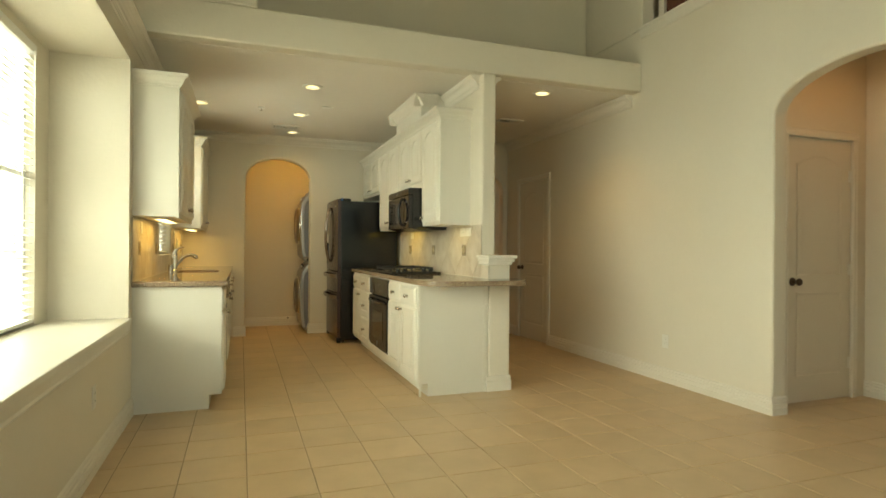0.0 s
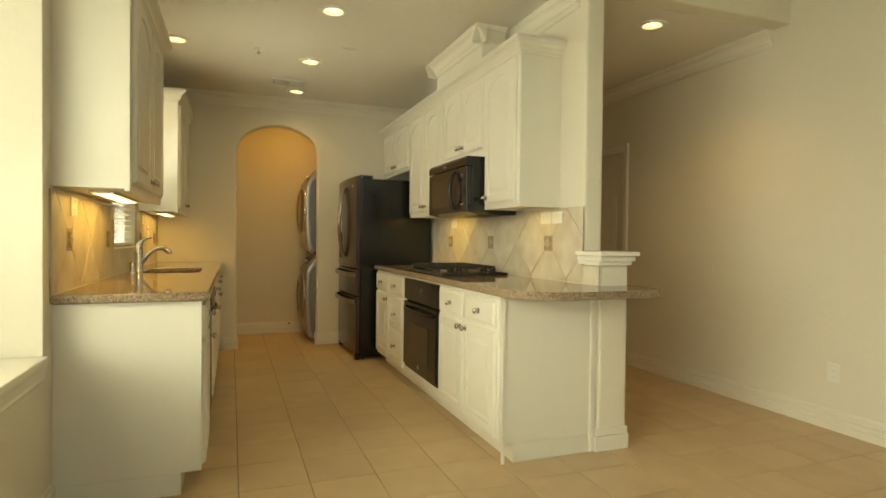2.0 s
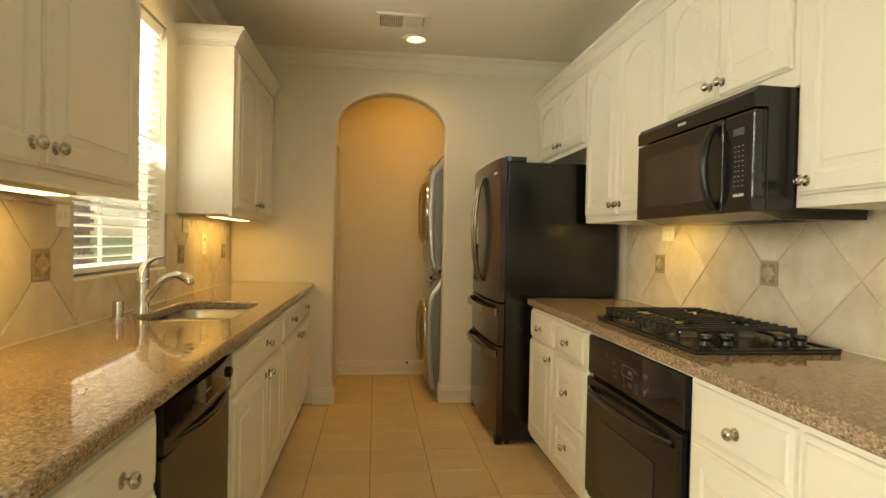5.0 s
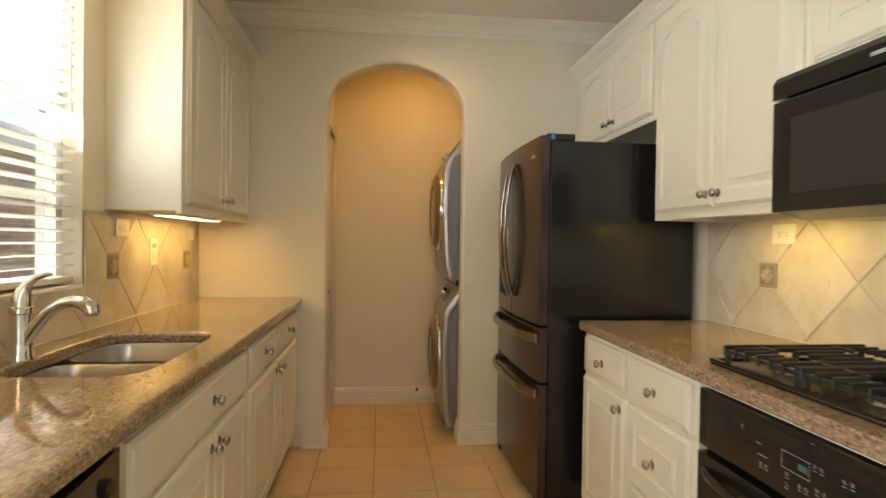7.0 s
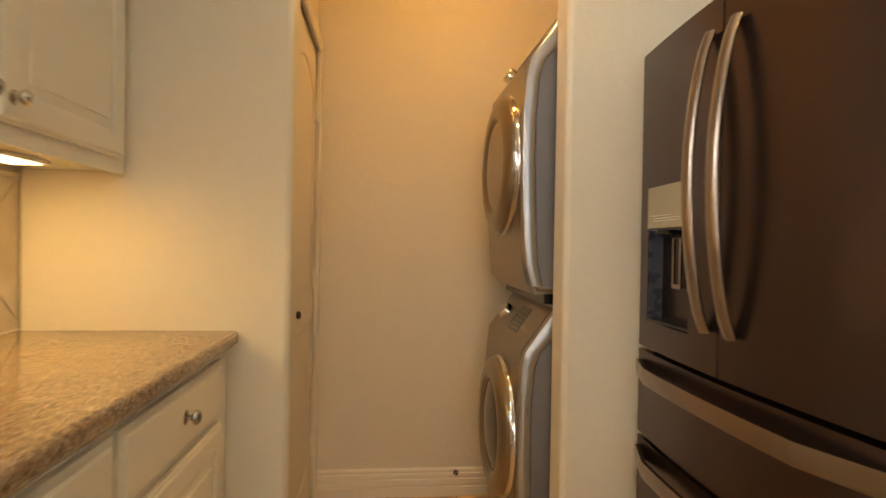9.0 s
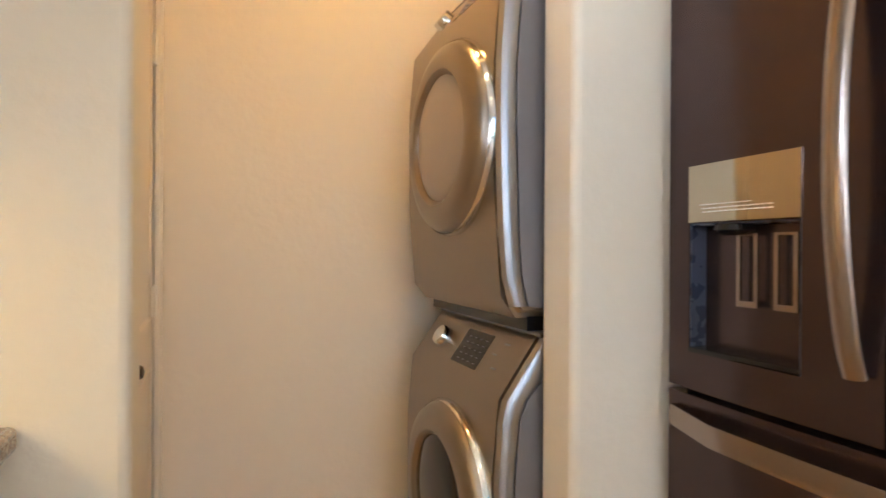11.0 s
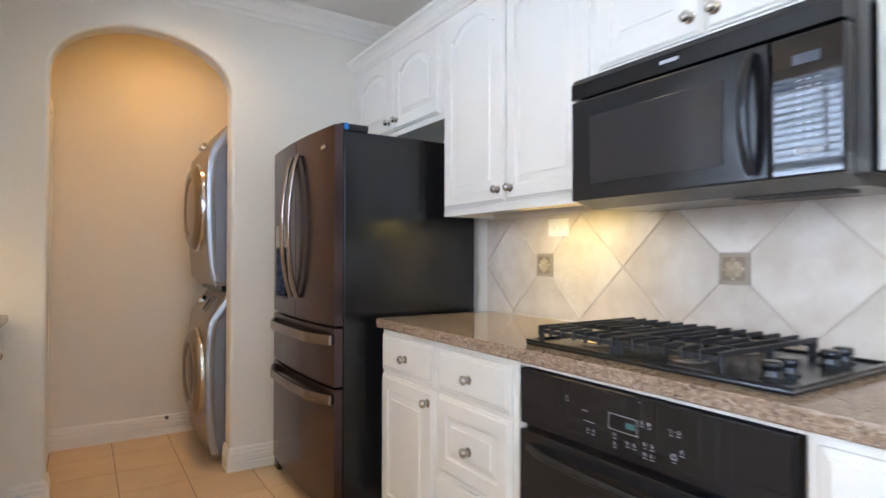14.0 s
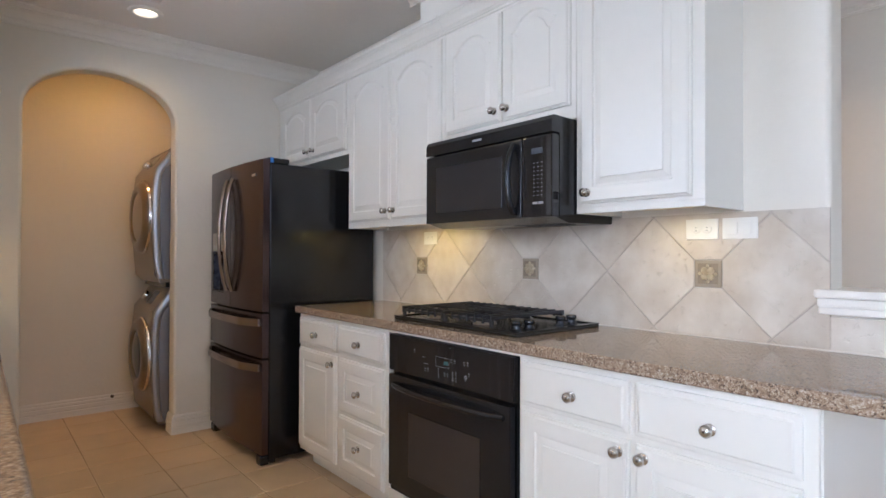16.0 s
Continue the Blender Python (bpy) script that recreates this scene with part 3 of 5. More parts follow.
door_v = interior_door("door_1", 0.70, 2.04, -1, "painted two-panel interior door with bronze knob in the vestibule")
door_v.matrix_world = pose(5.995, 3.87, 0)
door_h = interior_door("door_2", 0.72, 2.04, -1, "closed two-panel interior door with bronze knob in the hall")
door_h.matrix_world = pose(RIGHT, 7.52, 0, 0, 0, -90)
door_h.scale = (1, 1, 1)
door_l = interior_door("door_3", 0.665, 2.04, -1, "closed painted laundry door with three hinges beside the arch")
door_l.matrix_world = pose(2.132, 8.798, 0, 0, 0, 90)

for piece in door_l.children:
    if piece.name.startswith("door_knob"):
        piece.scale = (0.5, 0.5, 0.5)

# windows
def window(name, x, y0, y1, z0, z1):
    w = thing(name, "white vinyl sash window with a middle rail", "window", (x, y0, z0))
    w["kind"] = "structure"
    width, height = y1 - y0, z1 - z0
    bm = bmesh.new()
    for a, b in (((-0.03, 0, 0), (0.04, width, 0.04)), ((-0.03, 0, height - 0.04), (0.04, width, height)), ((-0.03, 0, 0.04), (0.04, 0.04, height - 0.04)),
                 ((-0.03, width - 0.04, 0.04), (0.04, width, height - 0.04)), ((-0.02, 0.04, height * 0.52), (0.035, width - 0.04, height * 0.52 + 0.04))):
        cuboid(bm, a, b)
    part("window_frame", bm, FRAME, w)
    n = max(2, round(width / 0.4))
    bm = bmesh.new()
    for k in range(1, n):
        cuboid(bm, (-0.006, width * k / n - 0.009, 0.04), (0.008, width * k / n + 0.009, height * 0.52))
        cuboid(bm, (-0.006, width * k / n - 0.009, height * 0.52 + 0.04), (0.008, width * k / n + 0.009, height - 0.04))
    for f in (0.26, 0.76):
        cuboid(bm, (-0.008, 0.04, height * f - 0.009), (0.010, width - 0.04, height * f + 0.009))
    part("glazing_bars", bm, FRAME, w)
    for a, b in ((0.04, height * 0.52), (height * 0.52 + 0.04, height - 0.04)):
        pane = part("pane", block((-0.002, 0.04, a), (0.002, width - 0.04, b)), GLASS, w)
        pane.visible_shadow = False
    return w


window("window_1", 0.86, 3.14, 4.76, 0.69, 2.36)
window("window_2", 0.86, 1.4, 3.02, 0.69, 2.36)
window("window_3", 1.30, 6.43, 7.31, 1.085, 2.30)


def blind(x, y0, y1, z0, z1, tilt, label):
    """A blind of 50 mm slats; cord holes let thin rays of sun through."""
    b = thing("window_blind", label, "window blind", (x, y0, z0))
    width, height = y1 - y0, z1 - z0
    part("headrail", block((-0.03, 0, height - 0.055), (0.035, width, height), 0.004), BLIND, b)
    part("bottom_rail", block((-0.025, 0.004, 0.004), (0.025, width - 0.004, 0.024), 0.004), BLIND, b)
    holes = [0.51, 1.04, 1.50] if width > 1.2 else [width - 0.135]
    bm, at = bmesh.new(), 0.004
    for h in holes + [None]:
        end = width - 0.004 if h is None else h - 0.012
        cuboid(bm, (-0.025, at, -0.0013), (0.025, end, 0.0013))
        if h is not None:
            cuboid(bm, (-0.025, end, -0.0013), (-0.0095, h + 0.012, 0.0013))
            cuboid(bm, (0.0095, end, -0.0013), (0.025, h + 0.012, 0.0013))
            at = h + 0.012
    slat = part("slat", bm, BLIND, b, "", (0, 0, 0.06))
    slat.rotation_euler = (0, radians(tilt), 0)
    z = 0.06 + 0.042
    while z < height - 0.07:
        again(slat, b, (0, 0, z))
        z += 0.042
    for h in holes:
        for dx in (-0.026, 0.026):
            part("cord", block((dx - 0.0008, h - 0.0008, 0.02), (dx + 0.0008, h + 0.0008, height - 0.05)), BLIND, b)
    part("wand", lathe([(0.004, -0.55), (0.004, 0)], "z", 8), BLIND, b, "", (0.045, width - 0.07, height - 0.05))
    return b


blind(0.925, 3.16, 4.745, 0.70, 2.355, 14, "white slatted blind over the bay window, slats open")
blind(0.925, 1.42, 3.0, 0.70, 2.355, 14, "white slatted blind beside the bay window, slats open")
blind(1.365, 6.445, 7.295, 1.10, 2.295, -9, "white slatted blind over the sink window, slats open")
structure("window_sill", block((1.26, 6.43, 1.078), (LEFT + 0.006, 7.31, 1.093), 0.003), TRIM)


# left run of cabinets
def cabinet(name, label, x0, x1, y0, y1, z0, z1, toe=0, group="", rail=0.0, lip=0.0):
    """Carcass in world measures; toe: +1 or -1 is the side on which the plinth steps back."""
    c = thing(name, label, "cabinet", ((x0 + x1) / 2, y0, 0 if toe else z0), group)
    o = c.location
    part("body", block((x0 - o.x, 0, z0 + lip - o.z), (x1 - o.x, y1 - y0, z1 - o.z), 0.002), CABINET, c)
    if lip:
        a, b = (x0, x0 + 0.02) if x0 > 3 else (x1 - 0.02, x1)
        part("bottom_rail", block((a - o.x, 0, z0 - o.z), (b - o.x, y1 - y0, z0 + lip - o.z)), CABINET, c)
        if x0 > 3:
            for y in (0.0, y1 - y0 - 0.016):
                part("skirt", block((b - o.x, y, z0 - o.z), (x1 - o.x, y + 0.016, z0 + lip - o.z)), CABINET, c)
    if rail:
        part("rail", block((x1 - 0.02 - o.x, 0, z1 - o.z), (x1 - o.x, y1 - y0, rail - o.z)), CABINET, c)
        for a in (0.0, y1 - y0 - 0.018):
            part("side_board", block((x0 - o.x, a, z1 - o.z), (x1 - 0.02 - o.x, a + 0.018, rail - o.z)), CABINET, c)
    if toe:
        a, b = (x0, x1 - 0.085) if toe > 0 else (x0 + 0.085, x1)
        part("plinth", block((a - o.x, 0.0, 0), (b - o.x, y1 - y0, z0)), CABINET, c)
    return c


LW, RW = "white base cabinets", "white wall cabinets"
c = cabinet("base_cabinet", "white base cabinet with one drawer and door beside the dishwasher", LEFT, 1.99, 5.125, 5.63, 0.10, 0.88, 1, LW)
cabinet_front("drawer", c, 1.99, 1, 5.15, 5.605, 0.705, 0.855, (5.42, 0.785), 0, False)
cabinet_front("door", c, 1.99, 1, 5.15, 5.605, 0.125, 0.685, (5.565, 0.645))
c = cabinet("base_cabinet", "white sink base cabinet with a wide false drawer and two doors", LEFT, 1.99, 6.265, 7.30, 0.10, 0.66, 1, LW, 0.88)
cabinet_front("drawer", c, 1.99, 1, 6.29, 7.28, 0.705, 0.855, (6.85, 0.785), 0, False)
cabinet_front("door", c, 1.99, 1, 6.29, 6.862, 0.125, 0.685, (6.83, 0.645))
cabinet_front("door", c, 1.99, 1, 6.872, 7.28, 0.125, 0.685, (6.905, 0.645))
c = cabinet("base_cabinet", "white base cabinet with two drawers and two doors by the wall", LEFT, 1.99, 7.302, 8.595, 0.10, 0.88, 1, LW)
cabinet_front("drawer", c, 1.99, 1, 7.325, 7.885, 0.705, 0.855, (7.60, 0.785), 0, False)
cabinet_front("drawer", c, 1.99, 1, 7.905, 8.50, 0.705, 0.855, (8.205, 0.785), 0, False)
cabinet_front("door", c, 1.99, 1, 7.325, 7.885, 0.125, 0.685, (7.85, 0.645))
cabinet_front("door", c, 1.99, 1, 7.905, 8.50, 0.125, 0.685, (7.94, 0.645))


def cab_crown(cab, x_wall, x_face, facing, y0, y1, z, near=True, far=False):
    """Moulding along the front of a wall cabinet, mitred into returns at open ends."""
    o = cab.location
    bm = bmesh.new()
    path = []
    if near:
        path.append((x_wall, y0, 0, -1))
    path += [(x_face, y0, facing, -1 if near else 0), (x_face, y1, facing, 1 if far else 0)]
    if far:
        path.append((x_wall, y1, 0, 1))
    rings = [[bm.verts.new((x + nx * out - o.x, y + ny * out - o.y, z + up - o.z)) for out, up in CAB_CROWN] for x, y, nx, ny in path]
    for a, b in zip(rings, rings[1:]):
        for k in range(len(a)):
            j = (k + 1) % len(a)
            bm.faces.new((a[k], a[j], b[j], b[k]))
    bm.faces.new(rings[0])
    bm.faces.new(rings[-1][::-1])
    bmesh.ops.recalc_face_normals(bm, faces=bm.faces[:])
    part("crown", bm, CABINET, cab)
    part("top_board", block((min(x_wall, x_face) - o.x, y0 - o.y, z + 0.06 - o.z), (max(x_wall, x_face) - o.x, y1 - o.y, z + 0.078 - o.z)), CABINET, cab)


c = cabinet("wall_cabinet", "white wall cabinet with two arched doors beside the bay", LEFT, 1.70, 5.12, 6.26, 1.365, 2.30, 0, RW, 0, 0.010)
cabinet_front("door", c, 1.70, 1, 5.165, 5.685, 1.405, 2.265, (5.645, 1.455), 0.06)
cabinet_front("door", c, 1.70, 1, 5.695, 6.215, 1.405, 2.265, (5.735, 1.455), 0.06)
cab_crown(c, LEFT, 1.70, 1, 5.12, 6.26, 2.285, True, True)
c = cabinet("wall_cabinet", "white wall cabinet with two arched doors by the end wall", LEFT, 1.70, 7.475, 8.597, 1.365, 2.30, 0, RW, 0, 0.010)
cabinet_front("door", c, 1.70, 1, 7.515, 8.035, 1.405, 2.265, (8.0, 1.455), 0.06)
cabinet_front("door", c, 1.70, 1, 8.045, 8.555, 1.405, 2.265, (8.085, 1.455), 0.06)
cab_crown(c, LEFT, 1.70, 1, 7.475, 8.597, 2.285, True, False)

# right run
c = cabinet("base_cabinet", "narrow white base cabinet with drawer and door beside the refrigerator", 3.42, SPLASH, 7.105, 7.56, 0.10, 0.88, -1, LW)
cabinet_front("drawer", c, 3.42, -1, 7.125, 7.545, 0.705, 0.855, (7.33, 0.775), 0, False)
cabinet_front("door", c, 3.42, -1, 7.125, 7.545, 0.125, 0.685, (7.155, 0.64))
c = cabinet("base_cabinet", "white base cabinet with three stacked drawers beside the oven", 3.42, SPLASH, 6.655, 7.103, 0.10, 0.88, -1, LW)
cabinet_front("drawer", c, 3.42, -1, 6.68, 7.09, 0.705, 0.855, (6.89, 0.775), 0, False)
cabinet_front("drawer", c, 3.42, -1, 6.68, 7.09, 0.415, 0.685, (6.89, 0.535))
cabinet_front("drawer", c, 3.42, -1, 6.68, 7.09, 0.125, 0.395, (6.89, 0.27))
c = cabinet("oven_cabinet", "white cabinet frame round the built-in oven under the cooktop", 3.47, SPLASH, 5.855, 6.653, 0.10, 0.88, 0, LW)
o = c.location
part("rail", block((3.42 - o.x, 0, 0.865 - o.z), (3.469 - o.x, 0.798, 0.88 - o.z)), CABINET, c)
part("rail", block((3.42 - o.x, 0, 0.10 - o.z), (3.469 - o.x, 0.798, 0.16 - o.z)), CABINET, c)
part("plinth", block((3.505 - o.x, 0, -0.1), (SPLASH - o.x, 0.798, 0)), CABINET, c)
c = cabinet("base_cabinet", "white end base cabinet with two drawers and two doors", 3.42, SPLASH - 0.004, 4.955, 5.853, 0.10, 0.88, -1, LW)
cabinet_front("drawer", c, 3.42, -1, 5.425, 5.83, 0.705, 0.855, (5.62, 0.775), 0, False)
cabinet_front("drawer", c, 3.42, -1, 4.985, 5.405, 0.705, 0.855, (5.19, 0.775), 0, False)
cabinet_front("door", c, 3.42, -1, 5.425, 5.83, 0.125, 0.685, (5.455, 0.65))
cabinet_front("door", c, 3.42, -1, 4.985, 5.405, 0.125, 0.685, (5.375, 0.65))
o = c.location
part("end_bead", block((3.43 - o.x, -0.006, 0.0), (3.45 - o.x, 0, 0.88), 0.002), CABINET, c)
part("end_bead", block((3.975 - o.x, -0.006, 0.0), (4.0 - o.x, 0, 0.88), 0.002), CABINET, c)

c = cabinet("wall_cabinet", "tall white wall cabinet with one arched door beside the microwave", 3.74, SPLASH, 5.36, 5.855, 1.375, 2.32, 0, RW, 0, 0.022)
cabinet_front("door", c, 3.74, -1, 5.40, 5.83, 1.41, 2.285, (5.795, 1.45), 0.06)
c2 = cabinet("wall_cabinet", "short white wall cabinet with two arched doors above the microwave", 3.74, SPLASH, 5.857, 6.64, 1.745, 2.32, 0, RW)
cabinet_front("door", c2, 3.74, -1, 5.88, 6.24, 1.80, 2.285, (6.21, 1.85), 0.06)
cabinet_front("door", c2, 3.74, -1, 6.25, 6.62, 1.80, 2.285, (6.285, 1.85), 0.06)
c3 = cabinet("wall_cabinet", "tall white wall cabinet with two arched doors beside the refrigerator", 3.74, SPLASH, 6.642, 7.57, 1.375, 2.32, 0, RW, 0, 0.022)
cabinet_front("door", c3, 3.74, -1, 6.665, 7.095, 1.41, 2.285, (7.06, 1.46), 0.06)
cabinet_front("door", c3, 3.74, -1, 7.105, 7.545, 1.41, 2.285, (7.14, 1.46), 0.06)
c4 = cabinet("wall_cabinet", "short white wall cabinet with two arched doors above the refrigerator", 3.74, SPLASH, 7.572, 8.597, 1.84, 2.32, 0, RW)
cabinet_front("door", c4, 3.74, -1, 7.60, 8.055, 1.87, 2.285, (8.015, 1.92), 0.05)
cabinet_front("door", c4, 3.74, -1, 8.065, 8.52, 1.87, 2.285, (8.105, 1.92), 0.05)
for cab, y0, y1, near in ((c, 5.36, 5.855, True), (c2, 5.857, 6.64, False), (c3, 6.642, 7.57, False), (c4, 7.572, 8.597, False)):
    cab_crown(cab, SPLASH, 3.74, -1, y0, y1, 2.30, near)

chase = thing("duct_chase", "white boxed duct chase with crown on top of the cabinets", "duct cover", (3.87, 5.95, 2.378))
part("body", block((-0.12, 0, 0), (0.12, 0.91, CEIL - 2.378)), CABINET, chase)
part("crown", moulding(CROWN, (-0.12, -0.08, CEIL - 2.38), (-0.12, 0.99, CEIL - 2.38), (-1, 0, 0)), TRIM, chase)
for y, s in ((0, -1), (0.91, 1)):
    part("crown", moulding(CROWN, (-0.20, y, CEIL - 2.38), (0.04, y, CEIL - 2.38), (0, s, 0)), TRIM, chase)


# worktops, with their rounded edges
def worktop(name, outline, label, hole=None):
    top = thing(name, label, "worktop", (outline[0][0], outline[0][1], 0.88))
    bm = bmesh.new()
    o = top.location
    pts = [bm.verts.new((x - o.x, y - o.y, 0)) for x, y in outline]
    edges = [bm.edges.new((pts[k], pts[(k + 1) % len(pts)])) for k in range(len(pts))]
    if hole:
        hp = [bm.verts.new((x - o.x, y - o.y, 0)) for x, y in hole]
        edges += [bm.edges.new((hp[k], hp[(k + 1) % len(hp)])) for k in range(len(hp))]
    made = bmesh.ops.triangle_fill(bm, edges=edges, use_beauty=True)
    faces = [f for f in made["geom"] if isinstance(f, bmesh.types.BMFace)]
    out = bmesh.ops.extrude_face_region(bm, geom=faces)
    for v in out["geom"]:
        if isinstance(v, bmesh.types.BMVert):
            v.co.z += 0.04
    bmesh.ops.recalc_face_normals(bm, faces=bm.faces[:])
    slab = part("slab", bm, GRANITE, top)
    bv = slab.modifiers.new("edge", "BEVEL")
    bv.width, bv.segments, bv.limit_method, bv.angle_limit = 0.011, 3, "ANGLE", radians(50)
    slab.data.shade_smooth()
    slab.data.set_sharp_from_angle(angle=radians(35))
    return top


SX0, SX1, SY0, SY1 = 1.53, 1.90, 6.60, 7.27


def rounded(x0, x1, y0, y1, r, steps=5):
    pts = []
    for cx, cy, a0 in ((x1 - r, y1 - r, 0), (x0 + r, y1 - r, 90), (x0 + r, y0 + r, 180), (x1 - r, y0 + r, 270)):
        pts += [(cx + r * math.cos(radians(a0 + 90 * k / steps)), cy + r * math.sin(radians(a0 + 90 * k / steps))) for k in range(steps + 1)]
    return pts


worktop("worktop", [(LEFT, 5.085), (2.005, 5.085), (2.026, 5.105), (2.026, 8.597), (LEFT, 8.597)], "speckled brown granite worktop with sink cut-out, polished",
        rounded(SX0, SX1, SY0, SY1, 0.09))
curve = [(3.39 + 0.30 * (1 - math.cos(a)) * 0.9, 4.92 - 0.27 * math.sin(a)) for a in [math.pi / 2 * k / 8 for k in range(9)]]
tip = [(4.11 + 0.15 * math.sin(a), 4.79 - 0.145 * math.cos(a)) for a in [math.pi / 2 * k / 6 for k in range(7)]]
worktop("worktop", [(3.39, 7.575)] + curve + tip + [(4.26, 5.09), (4.216, 5.09), (4.216, 4.94), (SPLASH - 0.005, 4.94), (SPLASH - 0.005, 7.575)], "speckled brown granite worktop with curved bar end round the post")


# sink, tap and the short metal cylinder beside it
sink = thing("sink", "undermounted double-bowl stainless sink in the granite worktop", "sink", ((SX0 + SX1) / 2, (SY0 + SY1) / 2, 0.70))
o = sink.location
MIDY = 6.94
for y0, y1, depth in ((SY0 - 0.006, MIDY - 0.012, 0.17), (MIDY + 0.012, SY1 + 0.006, 0.15)):
    bm = bmesh.new()
    rings = []
    for inset, z, r in ((-0.012, 0.8795, 0.09), (0, 0.8795, 0.085), (0.004, 0.870, 0.08), (0.010, 0.88 - depth + 0.03, 0.07), (0.04, 0.88 - depth, 0.05)):
        pts = rounded(SX0 - 0.006 + inset, SX1 + 0.006 - inset, y0 + max(inset, 0), y1 - max(inset, 0), r)
        rings.append([bm.verts.new((x - o.x, y - o.y, z - o.z)) for x, y in pts])
    for a, b in zip(rings, rings[1:]):
        for k in range(len(a)):
            j = (k + 1) % len(a)
            bm.faces.new((a[k], a[j], b[j], b[k]))
    bm.faces.new(rings[-1])
    part("bowl", bm, STEEL, sink, "brushed steel bowl", None, True)
    part("drain", lathe([(0.042, 0), (0.042, 0.003), (0.03, 0.003), (0.028, 0.001)], "z", 20), CHROME, sink, "chrome drain", ((SX0 + SX1) / 2 - o.x, (y0 + y1) / 2 - o.y, 0.881 - depth - o.z), True)

tap = thing("kitchen_faucet", "single-lever chrome kitchen faucet with pull-out spout behind the sink", "faucet", (1.505, 6.80, 0.92))
part("base", lathe([(0.033, 0), (0.033, 0.006), (0.030, 0.012), (0.028, 0.05), (0.026, 0.128), (0.0295, 0.131), (0.0295, 0.146), (0.027, 0.150)], "z", 24), CHROME, tap, "", None, True)
part("spout", tube([(0.005, 0, 0.050), (0.040, -0.004, 0.095), (0.075, -0.008, 0.135), (0.110, -0.012, 0.158), (0.145, -0.016, 0.166), (0.175, -0.020, 0.160), (0.195, -0.022, 0.146), (0.198, -0.023, 0.132)],
                   [0.020, 0.017, 0.015, 0.0145, 0.016, 0.020, 0.022, 0.020], 16), CHROME, tap, "", None, True)
part("aerator", lathe([(0.016, 0), (0.016, -0.006), (0.012, -0.007)], "z", 18), GRAPHITE, tap, "dark spray face", (0.198, -0.023, 0.133), True)
part("lever", tube([(0, 0, 0.150), (0.002, 0, 0.172), (0.008, -0.001, 0.195), (0.022, -0.003, 0.215), (0.045, -0.006, 0.231), (0.070, -0.010, 0.239), (0.088, -0.012, 0.240)],
                   [0.0275, 0.025, 0.018, 0.012, 0.009, 0.0075, 0.005], 14), CHROME, tap, "", None, True)
# plain capped cylinder, classed as an air gap
deck_fitting = thing("deck_cylinder", "short brushed metal cylinder beside the faucet", "air gap", (1.495, 6.60, 0.92))
part("base", lathe([(0.026, 0), (0.026, 0.006), (0.021, 0.010)], "z", 20), CHROME, deck_fitting, "", None, True)
part("cap", lathe([(0.020, 0.010), (0.020, 0.070), (0.018, 0.075), (0.004, 0.076)], "z", 20), NICKEL, deck_fitting, "", None, True)

# dishwasher
dw = thing("dishwasher", "black built-in dishwasher under the worktop, door closed", "dishwasher", (1.7, 5.64, 0))
part("body", block((-0.25, 0, 0.10), (0.275, 0.615, 0.872)), BLACK_SIDE, dw)
part("door", block((0.276, 0.004, 0.105), (0.300, 0.611, 0.735), 0.006), BLACK, dw)
pts = []
for k in range(13):
    u = k / 12
    bulge = 0.030 + 0.020 * math.sin(math.pi * u)
    pts.append((0.276 + bulge, 0.004 + 0.607 * u, 0.745))
bm = extrude_outline([(0.276, 0.004, 0.745)] + pts + [(0.276, 0.611, 0.745)], (0, 0, 0.12))
panel = part("control_panel", bm, BLACK_GLASS, dw)
bm = bmesh.new()
for k in range(5):
    cuboid(bm, (0.3262, 0.25 + 0.026 * k, 0.79), (0.3268, 0.262 + 0.026 * k, 0.794))
cuboid(bm, (0.3262, 0.25, 0.825), (0.3266, 0.30, 0.829))
part("marking", bm, GREY_PRINT, panel)
part("dial", lathe([(0.017, 0), (0.017, 0.010), (0.014, 0.013), (0.004, 0.013)], "x", 20), BLACK, panel, "round black dial", (0.312, 0.54, 0.815), True)
part("handle", tube([(0.305, 0.06, 0.762), (0.328, 0.18, 0.757), (0.336, 0.307, 0.755), (0.328, 0.43, 0.757), (0.305, 0.555, 0.762)], 0.009, 8), BLACK, dw, "", None, True)
part("kickboard", block((0.17, 0, 0.0), (0.185, 0.615, 0.10)), BLACK_SIDE, dw)

# built-in oven
ov = thing("oven", "black built-in oven with glass door and touch panel", "oven", (3.43, 5.872, 0.165))
W = 0.762
part("body", block((0.0, 0.004, 0), (0.035, W - 0.004, 0.695)), BLACK_SIDE, ov)
panel = part("control_panel", block((-0.022, 0, 0.535), (0.0, W, 0.695), 0.003), BLACK_GLASS, ov)
part("display", block((-0.0228, 0.352, 0.612), (-0.0221, 0.378, 0.626)), GREEN_DISPLAY, panel, "dim green clock display")
bm = bmesh.new()


def key_ring(bm, across, down, r):
    """A thin printed ring with a stroke under it, at a share of the panel's width and height."""
    y, z = W * (1 - across), 0.695 - 0.16 * down
    for k in range(10):
        a, b = math.tau * k / 10, math.tau * (k + 1) / 10
        bm.faces.new([bm.verts.new((-0.0226, y + q * math.cos(w), z + q * math.sin(w))) for q, w in ((r, a), (r, b), (r * 0.62, b), (r * 0.62, a))])
    cuboid(bm, (-0.0226, y - 0.004, z - r - 0.006), (-0.0221, y + 0.004, z - r - 0.0042))


